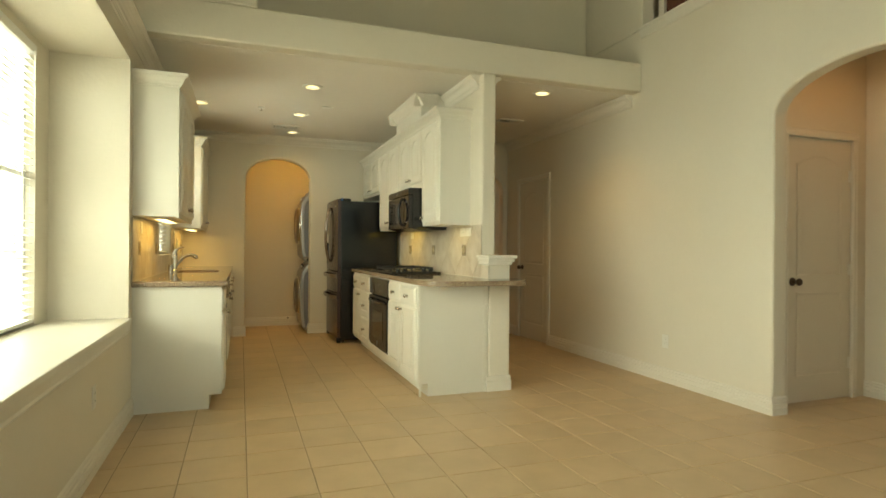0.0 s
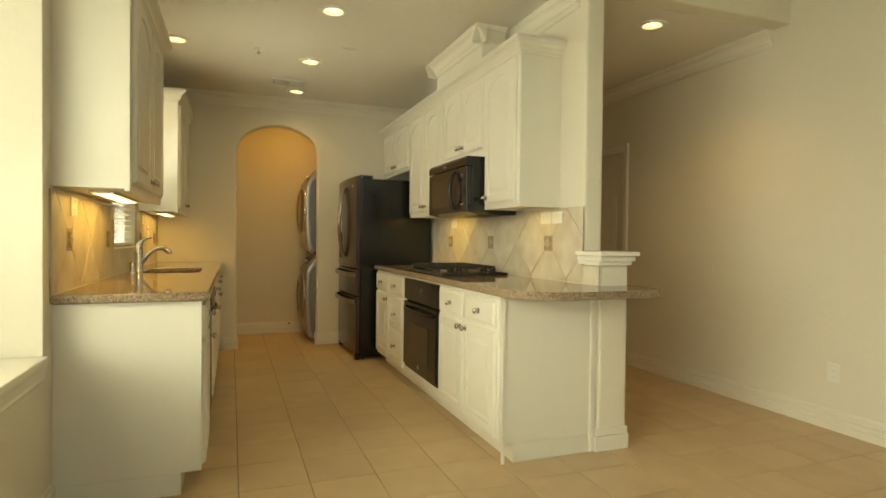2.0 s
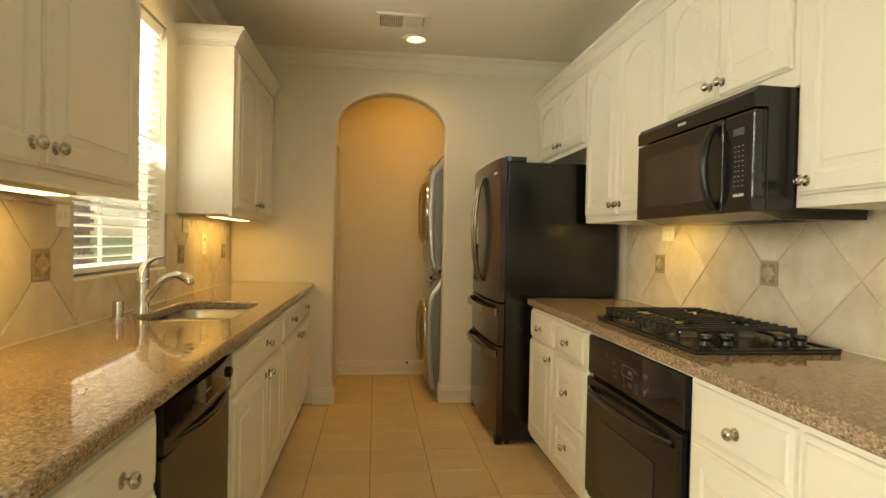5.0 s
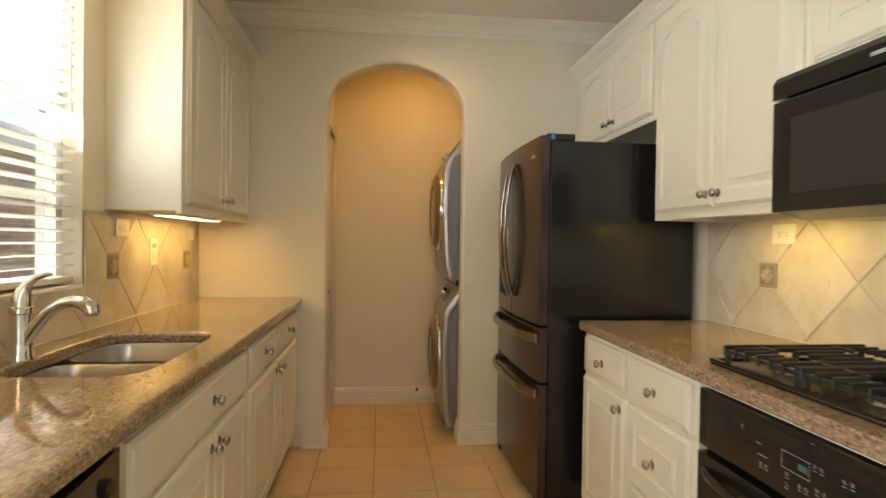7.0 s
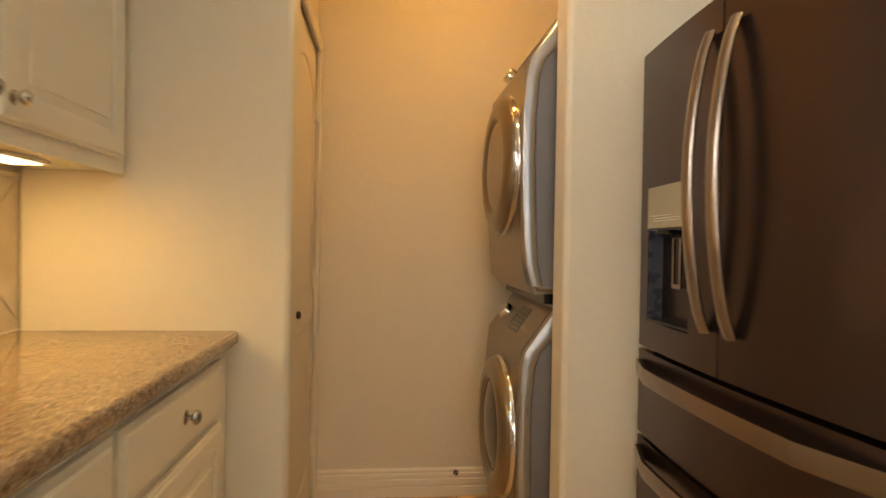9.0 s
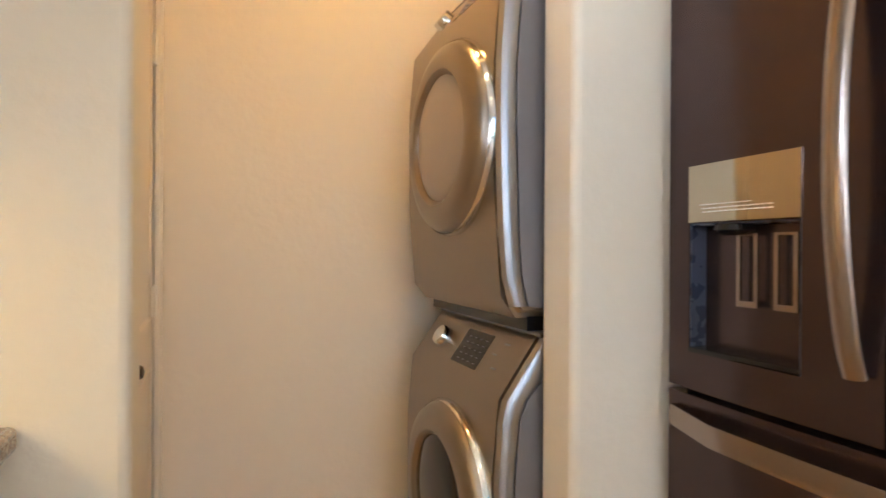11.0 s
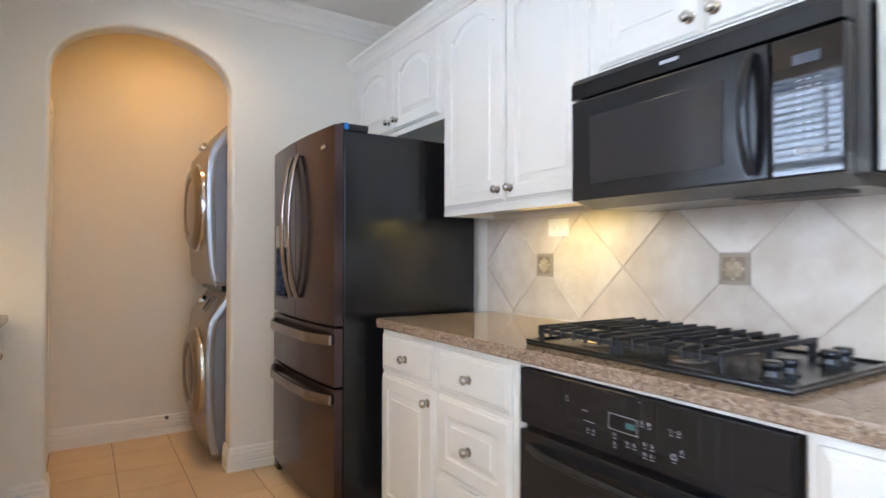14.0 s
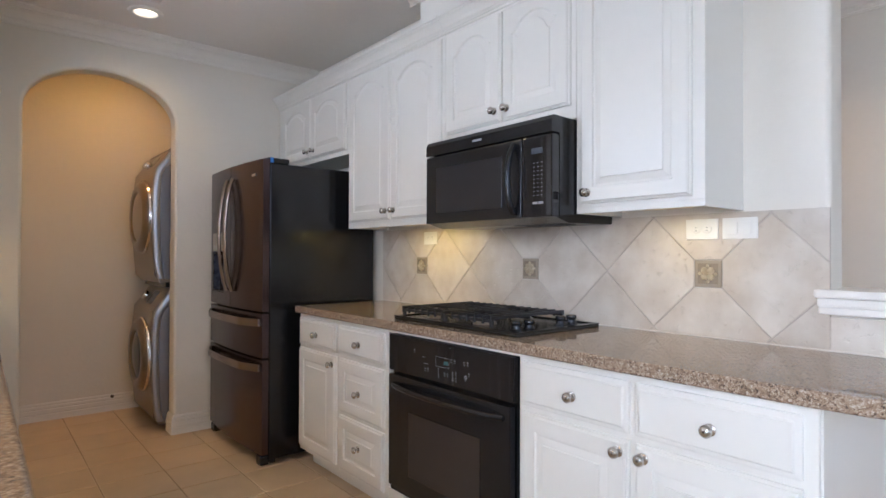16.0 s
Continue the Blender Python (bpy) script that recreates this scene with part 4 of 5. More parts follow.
for across, down in ((0.25, 0.30), (0.565, 0.36), (0.59, 0.36), (0.665, 0.36), (0.69, 0.35), (0.345, 0.72), (0.37, 0.72), (0.46, 0.66), (0.46, 0.80), (0.51, 0.73), (0.535, 0.73), (0.575, 0.66), (0.60, 0.66), (0.575, 0.80), (0.60, 0.80), (0.70, 0.60)):
    key_ring(bm, across, down, 0.0042)
key_ring(bm, 0.675, 0.70, 0.0075)
for across, down, w in ((0.375, 0.60, 0.034), (0.345, 0.44, 0.018), (0.56, 0.08, 0.008)):
    cuboid(bm, (-0.0226, W * (1 - across), 0.695 - 0.16 * down), (-0.0221, W * (1 - across) + w, 0.6965 - 0.16 * down))
part("marking", bm, GREY_PRINT, panel)["kind"] = "stuff"
bm = bmesh.new()
for a, b in (((0.345, 0.600), (0.43, 0.6012)), ((0.345, 0.638), (0.43, 0.6392)), ((0.345, 0.600), (0.3462, 0.6392)), ((0.4288, 0.600), (0.43, 0.6392))):
    cuboid(bm, (-0.0226, a[0], a[1]), (-0.0221, b[0], b[1]))
part("display_frame", bm, GREY_PRINT, panel)
odoor = part("door", block((-0.030, 0.006, 0.025), (-0.002, W - 0.006, 0.520), 0.006), BLACK, ov)
part("window", block((-0.0325, 0.16, 0.10), (-0.0302, W - 0.16, 0.375), 0.001), OVEN_GLASS, odoor, "smoked glass oven window")
pts = [(-0.028 - 0.042 * math.sin(math.pi * k / 14) ** 0.5, 0.045 + (W - 0.09) * k / 14, 0.475 + 0.0 * k) for k in range(15)]
part("handle", tube(pts, 0.0125, 10), BLACK, odoor, "", None, True)
part("badge", lathe([(0.018, -0.0318), (0.018, -0.0304)], "x", 20, (0, 0, 0)), GREY_PRINT, odoor, "small pale oval badge", (0, W / 2, 0.06))
part("vent_trim", block((-0.014, 0.004, 0), (0.0, W - 0.004, 0.020)), BLACK, ov)

# cooktop
ck = thing("gas_cooktop", "black gas cooktop with cast-iron grates and four knobs", "cooktop", (3.70, 6.28, 0.92))
part("pan", block((-0.245, -0.385, 0), (0.245, 0.385, 0.012), 0.005), BLACK, ck)
bm = bmesh.new()
for a, b in (((-0.245, -0.385), (0.245, -0.37)), ((-0.245, 0.37), (0.245, 0.385)), ((-0.245, -0.37), (-0.23, 0.37)), ((0.23, -0.37), (0.245, 0.37))):
    cuboid(bm, (a[0], a[1], 0.012), (b[0], b[1], 0.018))
part("rim", bm, BLACK, ck)


def grate(y0, y1):
    """A cast grate: two long rails, a middle rail, and fingers with upturned ends that stop short of the burners."""
    bm = bmesh.new()
    x0, x1, t = -0.215, 0.215, 0.011
    for x in (x0, -t / 2, x1 - t):
        cuboid(bm, (x, y0, 0.036), (x + t, y1, 0.048))
    mid, n = (y0 + y1) / 2, 6
    for k in range(n + 1):
        y = y0 + (y1 - t - y0) * k / n
        spans = [(x0 - 0.006, x1 + 0.006)] if k in (0, n) else [(x0 - 0.006, x0 + 0.072), (-0.072, 0.072), (x1 - 0.072, x1 + 0.006)] if abs(y + t / 2 - mid) < 0.055 else [(x0 - 0.006, x1 + 0.006)]
        for a, b in spans:
            cuboid(bm, (a, y, 0.047), (b, y + t * 0.8, 0.060))
        for x in (x0 - 0.006, x1 - 0.004):
            cuboid(bm, (x, y, 0.030), (x + 0.010, y + t * 0.8, 0.048))
    for cx in (-0.115, 0.115):
        cuboid(bm, (cx - t / 2, y0, 0.047), (cx + t / 2, y0 + 0.085, 0.058))
        cuboid(bm, (cx - t / 2, y1 - 0.085, 0.047), (cx + t / 2, y1, 0.058))
    for x in (x0, x1 - t, -t / 2):
        for y in (y0, y1 - t * 1.6):
            cuboid(bm, (x, y, 0.012), (x + t, y + t * 1.6, 0.040))
    bmesh.ops.bevel(bm, geom=bm.edges[:], offset=0.0018, segments=1, affect="EDGES")
    return part("grate", bm, IRON, ck)


grate(-0.225, 0.065)
grate(0.07, 0.36)
for bx, by in ((-0.115, -0.08), (0.115, -0.08), (-0.115, 0.215), (0.115, 0.215)):
    b = part("burner", lathe([(0.050, 0.012), (0.047, 0.022), (0.036, 0.026), (0.036, 0.030)], "z", 20), GRAPHITE, ck, "", (bx, by, 0), True)
    part("burner_cap", lathe([(0.030, 0.030), (0.032, 0.034), (0.028, 0.039), (0.006, 0.040)], "z", 20), IRON, b, "", None, True)
for kx in (-0.165, -0.095, 0.095, 0.165):
    part("knob", lathe([(0.025, 0.012), (0.025, 0.016), (0.020, 0.018), (0.017, 0.030), (0.021, 0.036), (0.021, 0.046), (0.018, 0.050), (0.004, 0.051)], "z", 20), BLACK, ck, "black cooktop knob", (kx, -0.305, 0), True)

# microwave over the range
mw = thing("microwave", "black over-range microwave with bow handle and keypad", "microwave", (3.60, 5.862, 1.352))
MW = 0.752
part("body", block((0.045, 0, 0.012), (0.39, MW, 0.388), 0.003), BLACK, mw)
part("underside", extrude_outline([(0.01, 0.0, 0.012), (0.10, 0.0, -0.012), (0.385, 0.0, -0.008), (0.385, 0.0, 0.012)], (0, MW, 0)), BLACK_SIDE, mw)
vent = part("vent_panel", extrude_outline([(0.046, 0, 0.325), (0.0, 0, 0.325), (0.0, 0, 0.37), (0.012, 0, 0.388), (0.046, 0, 0.388)], (0, MW, 0)), BLACK, mw)
part("badge", block((-0.0012, MW * 0.50, 0.347), (-0.0001, MW * 0.50 + 0.055, 0.356)), GREY_PRINT, vent, "pale name badge")
mdoor = part("door", block((0.0, 0.150, 0.008), (0.044, MW, 0.318), 0.006), BLACK, mw)
part("window", block((-0.0022, 0.255, 0.055), (-0.0002, MW - 0.075, 0.262), 0.001), MESH_GLASS, mdoor, "dark glass microwave window")
pts = [(-0.006 - 0.038 * math.sin(math.pi * k / 10) ** 0.6, 0.185, 0.028 + 0.27 * k / 10) for k in range(11)]
part("handle", tube(pts, 0.013, 10), BLACK, mdoor, "", None, True)
panel = part("control_panel", block((0.002, 0, 0.008), (0.044, 0.147, 0.318), 0.006), BLACK_GLASS, mw)
part("display", block((0.0008, 0.045, 0.250), (0.0018, 0.100, 0.272)), DIM_DISPLAY, panel, "dim blue-grey clock display")
bm = bmesh.new()
for r in range(9):
    for c in range(3):
        cuboid(bm, (0.0010, 0.046 + 0.019 * c, 0.090 + 0.0155 * r), (0.0018, 0.053 + 0.019 * c, 0.0925 + 0.0155 * r))
part("keypad", bm, GREY_PRINT, panel, "rows of small grey key markings")["kind"] = "stuff"
bm = bmesh.new()
for c in range(2):
    cuboid(bm, (0.0010, 0.042 + 0.028 * c, 0.058), (0.0018, 0.066 + 0.028 * c, 0.067))
part("button_row", bm, GREY_PRINT, panel, "pair of grey start buttons")
part("vent_grille", boxes(*[((0.12 + 0.03 * k, 0.06, -0.0145), (0.135 + 0.03 * k, 0.30, -0.0115)) for k in range(4)]), IRON, mw)

# refrigerator
fr = thing("refrigerator", "dark brown steel french-door refrigerator with two lower drawers and water dispenser", "refrigerator", (3.26, 7.655, 0))
FW = 0.91
part("body", block((0.014, 0.006, 0.03), (0.72, FW - 0.006, 1.745), 0.006), BLACK_SIDE, fr)
part("base_grille", block((0.03, 0.02, 0.005), (0.06, FW - 0.02, 0.06)), BLACK, fr)


def bowed(y0, y1, z0, z1, hole=None):
    """A door with a gently bowed front and rounded edges, open at a dispenser when hole (y0, y1, z0, z1) is given."""
    def fx(y):
        return -0.030 - 0.024 * (1 - ((y - FW / 2) / (FW / 2)) ** 2)
    ys = sorted({y0 + (y1 - y0) * k / 14 for k in range(15)} | (set(hole[:2]) if hole else set()))
    zs = sorted({z0, z1} | (set(hole[2:]) if hole else set()))
    bm = bmesh.new()
    grid = {}
    for i, y in enumerate(ys):
        for j, z in enumerate(zs):
            grid[i, j] = bm.verts.new((fx(y), y, z))
    for i in range(len(ys) - 1):
        for j in range(len(zs) - 1):
            if hole and hole[0] <= (ys[i] + ys[i + 1]) / 2 <= hole[1] and hole[2] <= (zs[j] + zs[j + 1]) / 2 <= hole[3]:
                continue
            bm.faces.new((grid[i, j], grid[i + 1, j], grid[i + 1, j + 1], grid[i, j + 1]))
    n, m = len(ys) - 1, len(zs) - 1
    back = {(i, j): bm.verts.new((0.008, ys[i], zs[j])) for i in (0, n) for j in (0, m)}
    bm.faces.new([grid[i, m] for i in range(n + 1)] + [back[n, m], back[0, m]])
    bm.faces.new([grid[i, 0] for i in range(n, -1, -1)] + [back[0, 0], back[n, 0]])
    bm.faces.new([grid[0, j] for j in range(m + 1)] + [back[0, m], back[0, 0]])
    bm.faces.new([grid[n, j] for j in range(m, -1, -1)] + [back[n, 0], back[n, m]])
    bm.faces.new((back[0, 0], back[0, m], back[n, m], back[n, 0]))
    bmesh.ops.recalc_face_normals(bm, faces=bm.faces[:])
    return bm, fx


MID = 0.460
hole = (0.592, 0.848, 0.965, 1.235)
for y0, y1, h, hy in ((0.0, MID - 0.003, None, MID - 0.028), (MID + 0.003, FW, hole, MID + 0.070 - 0.002)):
    bm, fx = bowed(y0, y1, 0.885, 1.765, h)
    d = part("door", bm, DARK_STEEL, fr, "", None, True)
    hy = MID - 0.060 if h is None else MID + 0.040
    pts = [(fx(hy) - 0.010 - 0.050 * math.sin(math.pi * k / 16) ** 0.7, hy, 0.985 + 0.70 * k / 16) for k in range(17)]
    part("handle", tube(pts, 0.010, 12, None, 2.0), HANDLE_STEEL, d, "bowed metal handle", None, True)
    if h:
        ya, yb, za, zb = h
        bm = bmesh.new()
        cuboid(bm, (0.03, ya, za), (0.036, yb, zb))
        cuboid(bm, (fx(ya) + 0.002, ya, za), (0.03, ya + 0.004, zb))
        cuboid(bm, (fx(yb) + 0.002, yb - 0.004, za), (0.03, yb, zb))
        cuboid(bm, (-0.038, ya + 0.004, zb - 0.004), (0.03, yb - 0.004, zb))
        disp = part("dispenser", bm, DISPENSER, d, "dark water dispenser recess")
        part("drip_tray", block((-0.044, ya + 0.004, za), (0.03, yb - 0.004, za + 0.010), 0.002), BLACK, disp)
        part("spout", lathe([(0.035, 0), (0.04, -0.012), (0.02, -0.022)], "z", 16), BLACK, disp, "", (-0.02, (ya + yb) / 2 + 0.03, zb - 0.004), True)
        for py in (ya + 0.035, ya + 0.115):
            bm = bmesh.new()
            for a, b in (((0, 0), (0.008, 0.145)), ((0.038, 0), (0.046, 0.145)), ((0.008, 0), (0.038, 0.012)), ((0.008, 0.14), (0.038, 0.145))):
                cuboid(bm, (-0.012, py + a[0], 1.068 + a[1]), (-0.006, py + b[0], 1.068 + b[1]))
            part("paddle", bm, HANDLE_STEEL, disp, "metal-rimmed dispenser paddle")
        part("night_light", lathe([(0.003, 0), (0.003, -0.002)], "x", 10), DISPLAY, disp, "tiny blue light", (0.029, ya + 0.10, 1.13))
    if h:
        bm = bmesh.new()
        ys = [ya + (yb - ya) * k / 6 for k in range(7)]
        extrude_outline([(fx(y) - 0.003, y, 1.237) for y in ys] + [(fx(y) + 0.004, y, 1.237) for y in reversed(ys)], (0, 0, 0.118), bm)
        screen = part("dispenser_panel", bm, PANEL_MIRROR, d, "glossy bronze dispenser touch panel", None, True)
        bm = bmesh.new()
        for k in range(12):
            y = yb - 0.045 - 0.014 * k
            for z in (1.256, 1.263):
                cuboid(bm, (fx(y) - 0.0048, y - 0.005, z), (fx(y) - 0.0020, y + 0.005, z + 0.0022))
        cuboid(bm, (fx(yb - 0.12) - 0.0052, yb - 0.205, 1.271), (fx(yb - 0.12) + 0.001, yb - 0.04, 1.2725))
        part("marking", bm, PLASTIC, screen)
    else:
        part("badge", block((fx(0.11) - 0.0030, 0.085, 1.672), (fx(0.11) + 0.004, 0.140, 1.688)), CHROME, d, "small chrome name badge")
for z0, z1, hz in ((0.620, 0.872, 0.822), (0.065, 0.607, 0.562)):
    bm, fx = bowed(0.0, FW, z0, z1)
    d = part("drawer", bm, DARK_STEEL, fr, "", None, True)
    pts = [(fx(0.02 + (FW - 0.04) * k / 18) - 0.004 - 0.036 * min(1, 6 * min(k / 18, 1 - k / 18)), 0.02 + (FW - 0.04) * k / 18, hz) for k in range(19)]
    bm = bmesh.new()
    rings = [[bm.verts.new((x + a, y, z + b)) for a, b in ((-0.010, -0.022), (-0.013, 0), (-0.010, 0.022), (0.003, 0.020), (0.003, -0.020))] for x, y, z in pts]
    for a, b in zip(rings, rings[1:]):
        for k in range(5):
            bm.faces.new((a[k], a[(k + 1) % 5], b[(k + 1) % 5], b[k]))
    bm.faces.new(rings[0][::-1])
    bm.faces.new(rings[-1])
    bmesh.ops.recalc_face_normals(bm, faces=bm.faces[:])
    part("handle", bm, HANDLE_STEEL, d, "wide bowed drawer handle", None, True)
for y in (0.03, FW - 0.03):
    cover = part("hinge_cover", block((-0.005, y - 0.028, 1.745), (0.13, y + 0.028, 1.776), 0.006), BLACK, fr)
    if y < 0.1:
        part("tape", block((0.012, y - 0.0295, 1.748), (0.032, y + 0.0295, 1.7775), 0.001), TAPE, cover, "strip of blue shipping tape")
for y in (0.05, FW - 0.05):
    part("foot", block((-0.03, y - 0.035, 0.0), (0.02, y + 0.035, 0.055), 0.008), BLACK, fr)


# stacked laundry machines
def laundry_machine(name, label, category, base, top_is_dryer):
    m = thing(name, label, category, (2.955, 8.745, base))
    D, H, L = 0.65, 0.945, 0.74
    prof = [(0.0, 0.0), (-0.04, 0.05), (-0.06, 0.30), (-0.062, 0.60), (-0.045, 0.79), (0.06, 0.935), (L, 0.935), (L, 0.0)]
    bm = extrude_outline([(x, 0.004, z) for x, z in prof], (0, D - 0.008, 0))
    bmesh.ops.bevel(bm, geom=[e for e in bm.edges if abs(e.verts[0].co.y - e.verts[1].co.y) < 1e-4], offset=0.02, segments=3, affect="EDGES")
    part("front_shell", bm, GRAPHITE, m, "graphite metallic front shell", None, True)
    edge = [(-0.024, 0.03), (-0.043, 0.10), (-0.053, 0.20), (-0.058, 0.32), (-0.062, 0.45), (-0.061, 0.60), (-0.052, 0.74), (-0.042, 0.79), (0.012, 0.866), (0.062, 0.932)]
    wide = [0.040, 0.042, 0.044, 0.045, 0.045, 0.044, 0.046, 0.056, 0.078, 0.060]
    inner = [(x + w, z) for (x, z), w in zip(edge, wide)]
    bm = bmesh.new()
    rings = [[bm.verts.new(p) for p in ((x - 0.002, 0.012, z), (x + 0.004, -0.004, z), (x + 0.014, -0.009, z), (u - 0.012, -0.009, v - 0.0005), (u, -0.003, v), (u, 0.008, v))] for (x, z), (u, v) in zip(edge, inner)]
    for a, b in zip(rings, rings[1:]):
        for k in range(6):
            bm.faces.new((a[k], a[(k + 1) % 6], b[(k + 1) % 6], b[k]))
    bm.faces.new(rings[0][::-1])
    bm.faces.new(rings[-1])
    bmesh.ops.recalc_face_normals(bm, faces=bm.faces[:])
    part("edge_trim", bm, EDGE_STEEL, m, "bright curved steel edge trim", None, True)
    part("side_panel", extrude_outline([(u + 0.003, -0.004, v) for u, v in inner[:9]] + [(L - 0.01, -0.004, 0.89), (L - 0.01, -0.004, 0.02), (0.09, -0.004, 0.02)], (0, 0.008, 0)), APPLIANCE_SIDE, m, "grey painted side panel")
    bm = extrude_outline([(x, -0.0075, z) for x, z in ((0.16, 0.10), (0.16, 0.72), (0.20, 0.78), (L - 0.03, 0.78), (L - 0.03, 0.10))], (0, 0.003, 0))
    bmesh.ops.bevel(bm, geom=bm.edges[:], offset=0.002, segments=1, affect="EDGES")
    part("side_pressing", bm, APPLIANCE_SIDE, m)
    part("base_gasket", block((0.03, 0.02, -0.032), (L - 0.02, D - 0.02, 0.002)) if top_is_dryer else block((0.05, 0.03, -0.012), (L - 0.04, D - 0.03, 0.002)), BLACK_SIDE, m, "black gap filler under the machine")
    part("top_lid", block((0.06, 0.01, 0.930), (L, D - 0.01, 0.945), 0.005), APPLIANCE_SIDE, m)
    cz, cy, R = (0.463, 0.275, 0.258)
    door = part("door", lathe([(R, -0.045), (R, -0.075), (R - 0.012, -0.096), (R - 0.045, -0.110), (R - 0.075, -0.108), (R - 0.085, -0.098), (R - 0.088, -0.085)], "x", 44), GRAPHITE if top_is_dryer else GRAPHITE, m, "round door with broad metallic ring", (0, cy, cz), True)
    part("door_rim", lathe([(R + 0.006, -0.05), (R + 0.008, -0.066), (R + 0.002, -0.078), (R - 0.004, -0.070)], "x", 44), CHROME, door, "chrome door rim", None, True)
    part("glass_bowl", lathe([(R - 0.088, -0.094), (R - 0.10, -0.100), (R - 0.16, -0.108), (0.02, -0.112)], "x", 36), BOWL_STEEL if top_is_dryer else BLACK_GLASS, door, "pale round door insert" if top_is_dryer else "dark glass porthole", None, True)
    # controls on the slanted panel
    a = math.atan2(0.935 - 0.79, 0.06 + 0.045)
    def slant(y, s, off=0.001):
        return (-0.045 + 0.105 * s - math.sin(a) * off, y, 0.79 + 0.145 * s + math.cos(a) * off)
    def plate(name, y0, y1, s0, s1, mat, off, lab=""):
        bm = bmesh.new()
        lo = [slant(y0, s0, 0.0005), slant(y1, s0, 0.0005), slant(y1, s1, 0.0005), slant(y0, s1, 0.0005)]
        hi = [slant(y0, s0, off), slant(y1, s0, off), slant(y1, s1, off), slant(y0, s1, off)]
        v0, v1 = [bm.verts.new(p) for p in lo], [bm.verts.new(p) for p in hi]
        bm.faces.new(v1)
        for k in range(4):
            bm.faces.new((v0[k], v0[(k + 1) % 4], v1[(k + 1) % 4], v1[k]))
        bmesh.ops.recalc_face_normals(bm, faces=bm.faces[:])
        return part(name, bm, mat, m, lab)
    plate("display", 0.20, 0.36, 0.22, 0.82, BLACK_GLASS, 0.0015, "dark touch display")
    bm = bmesh.new()
    for r in range(5):
        for c in range(4):
            p = Vector(slant(0.225 + 0.033 * c, 0.30 + 0.10 * r, 0.002))
            cuboid(bm, p - Vector((0.001, 0.006, 0.001)), p + Vector((0.001, 0.006, 0.001)))
    for k in range(3):
        p = Vector(slant(0.12 + 0.03 * (k % 2), 0.35 + 0.2 * k, 0.002))
        cuboid(bm, p - Vector((0.002, 0.010, 0.002)), p + Vector((0.002, 0.010, 0.002)))
    part("marking", bm, GREY_PRINT, m)["kind"] = "stuff"
    kb = part("dial", lathe([(0.034, 0), (0.033, 0.022), (0.029, 0.028), (0.008, 0.029)], "z", 26), CHROME, m, "chrome programme dial", slant(0.475, 0.52, 0.001), True)
    kb.rotation_euler = (0, -(math.pi / 2 - (math.pi / 2 - a)) , 0)
    for fx_, fy in ((0.08, 0.06), (0.08, D - 0.06), (L - 0.08, 0.06), (L - 0.08, D - 0.06)):
        part("foot", lathe([(0.022, -0.034), (0.022, -0.012), (0.012, -0.010), (0.012, 0.004)], "z", 14), NICKEL, m, "", (fx_, fy, 0.0), True)
    return m


laundry_machine("washing_machine", "graphite front-loading washing machine with dark porthole, under the dryer", "washing machine", 0.034, False)
laundry_machine("tumble_dryer", "graphite tumble dryer stacked on the washing machine", "dryer", 1.015, True)
part("cable_stub", lathe([(0.012, 0), (0.012, -0.010), (0.006, -0.012), (0.006, -0.03)], "y", 12), BRONZE, thing("cable_outlet", "small brass cable stub on the laundry baseboard", "cable outlet", (2.79, 9.515, 0.112)), "", (0, 0, 0), True)


# ceiling fittings
def downlight(x, y):
    d = thing("recessed_light", "lit recessed ceiling light with white trim ring", "ceiling light", (x, y, CEIL - 0.012), "recessed ceiling lights")
    bm = lathe([(0.094, 0.0115), (0.092, 0.004), (0.080, 0.0), (0.066, 0.003), (0.060, 0.012), (0.057, 0.040), (0.048, 0.078), (0.054, 0.078), (0.064, 0.0115)], "z", 36)
    bmesh.ops.delete(bm, geom=[f for f in bm.faces if len(f.verts) > 4], context="FACES")
    ring_part = part("trim_ring", bm, PLASTIC, d, "cream trim ring and baffle", None, True)
    lens = part("lens", lathe([(0.046, 0.074), (0.038, 0.066), (0.015, 0.062)], "z", 24), LAMP_GLOW, d, "glowing lamp lens", None, True)
    lens.visible_shadow = False
    ring_part.visible_shadow = False


for lx, ly in DOWNLIGHTS:
    downlight(lx, ly)


def ceiling_vent(x, y, w, h):
    v = thing("ceiling_vent", "white louvred ceiling air vent", "vent", (x, y, CEIL))
    bm = bmesh.new()
    for a, b in (((-w / 2, -h / 2), (w / 2, -h / 2 + 0.022)), ((-w / 2, h / 2 - 0.022), (w / 2, h / 2)), ((-w / 2, -h / 2 + 0.022), (-w / 2 + 0.022, h / 2 - 0.022)), ((w / 2 - 0.022, -h / 2 + 0.022), (w / 2, h / 2 - 0.022))):
        cuboid(bm, (a[0], a[1], -0.014), (b[0], b[1], -0.001))
    part("frame", bm, PLASTIC, v)
    # dark sheet stands for the shade of the duct; the ceiling is whole here
    part("backing", block((-w / 2 + 0.022, -h / 2 + 0.022, -0.003), (w / 2 - 0.022, h / 2 - 0.022, -0.001)), DARK, v)
    n = int((w - 0.05) / 0.014)
    first = None
    for k in range(n):
        px = -w / 2 + 0.034 + k * (w - 0.068) / (n - 1)
        if first is None:
            first = part("slat", block((-0.007, -h / 2 + 0.022, -0.0012), (0.007, h / 2 - 0.022, 0.0012)), PLASTIC, v, "", (px, 0, -0.010))
        s = first if k == 0 else again(first, v, (px, 0, -0.010))
        s.rotation_euler = (0, radians(-35 if k < n / 2 else 35), 0)


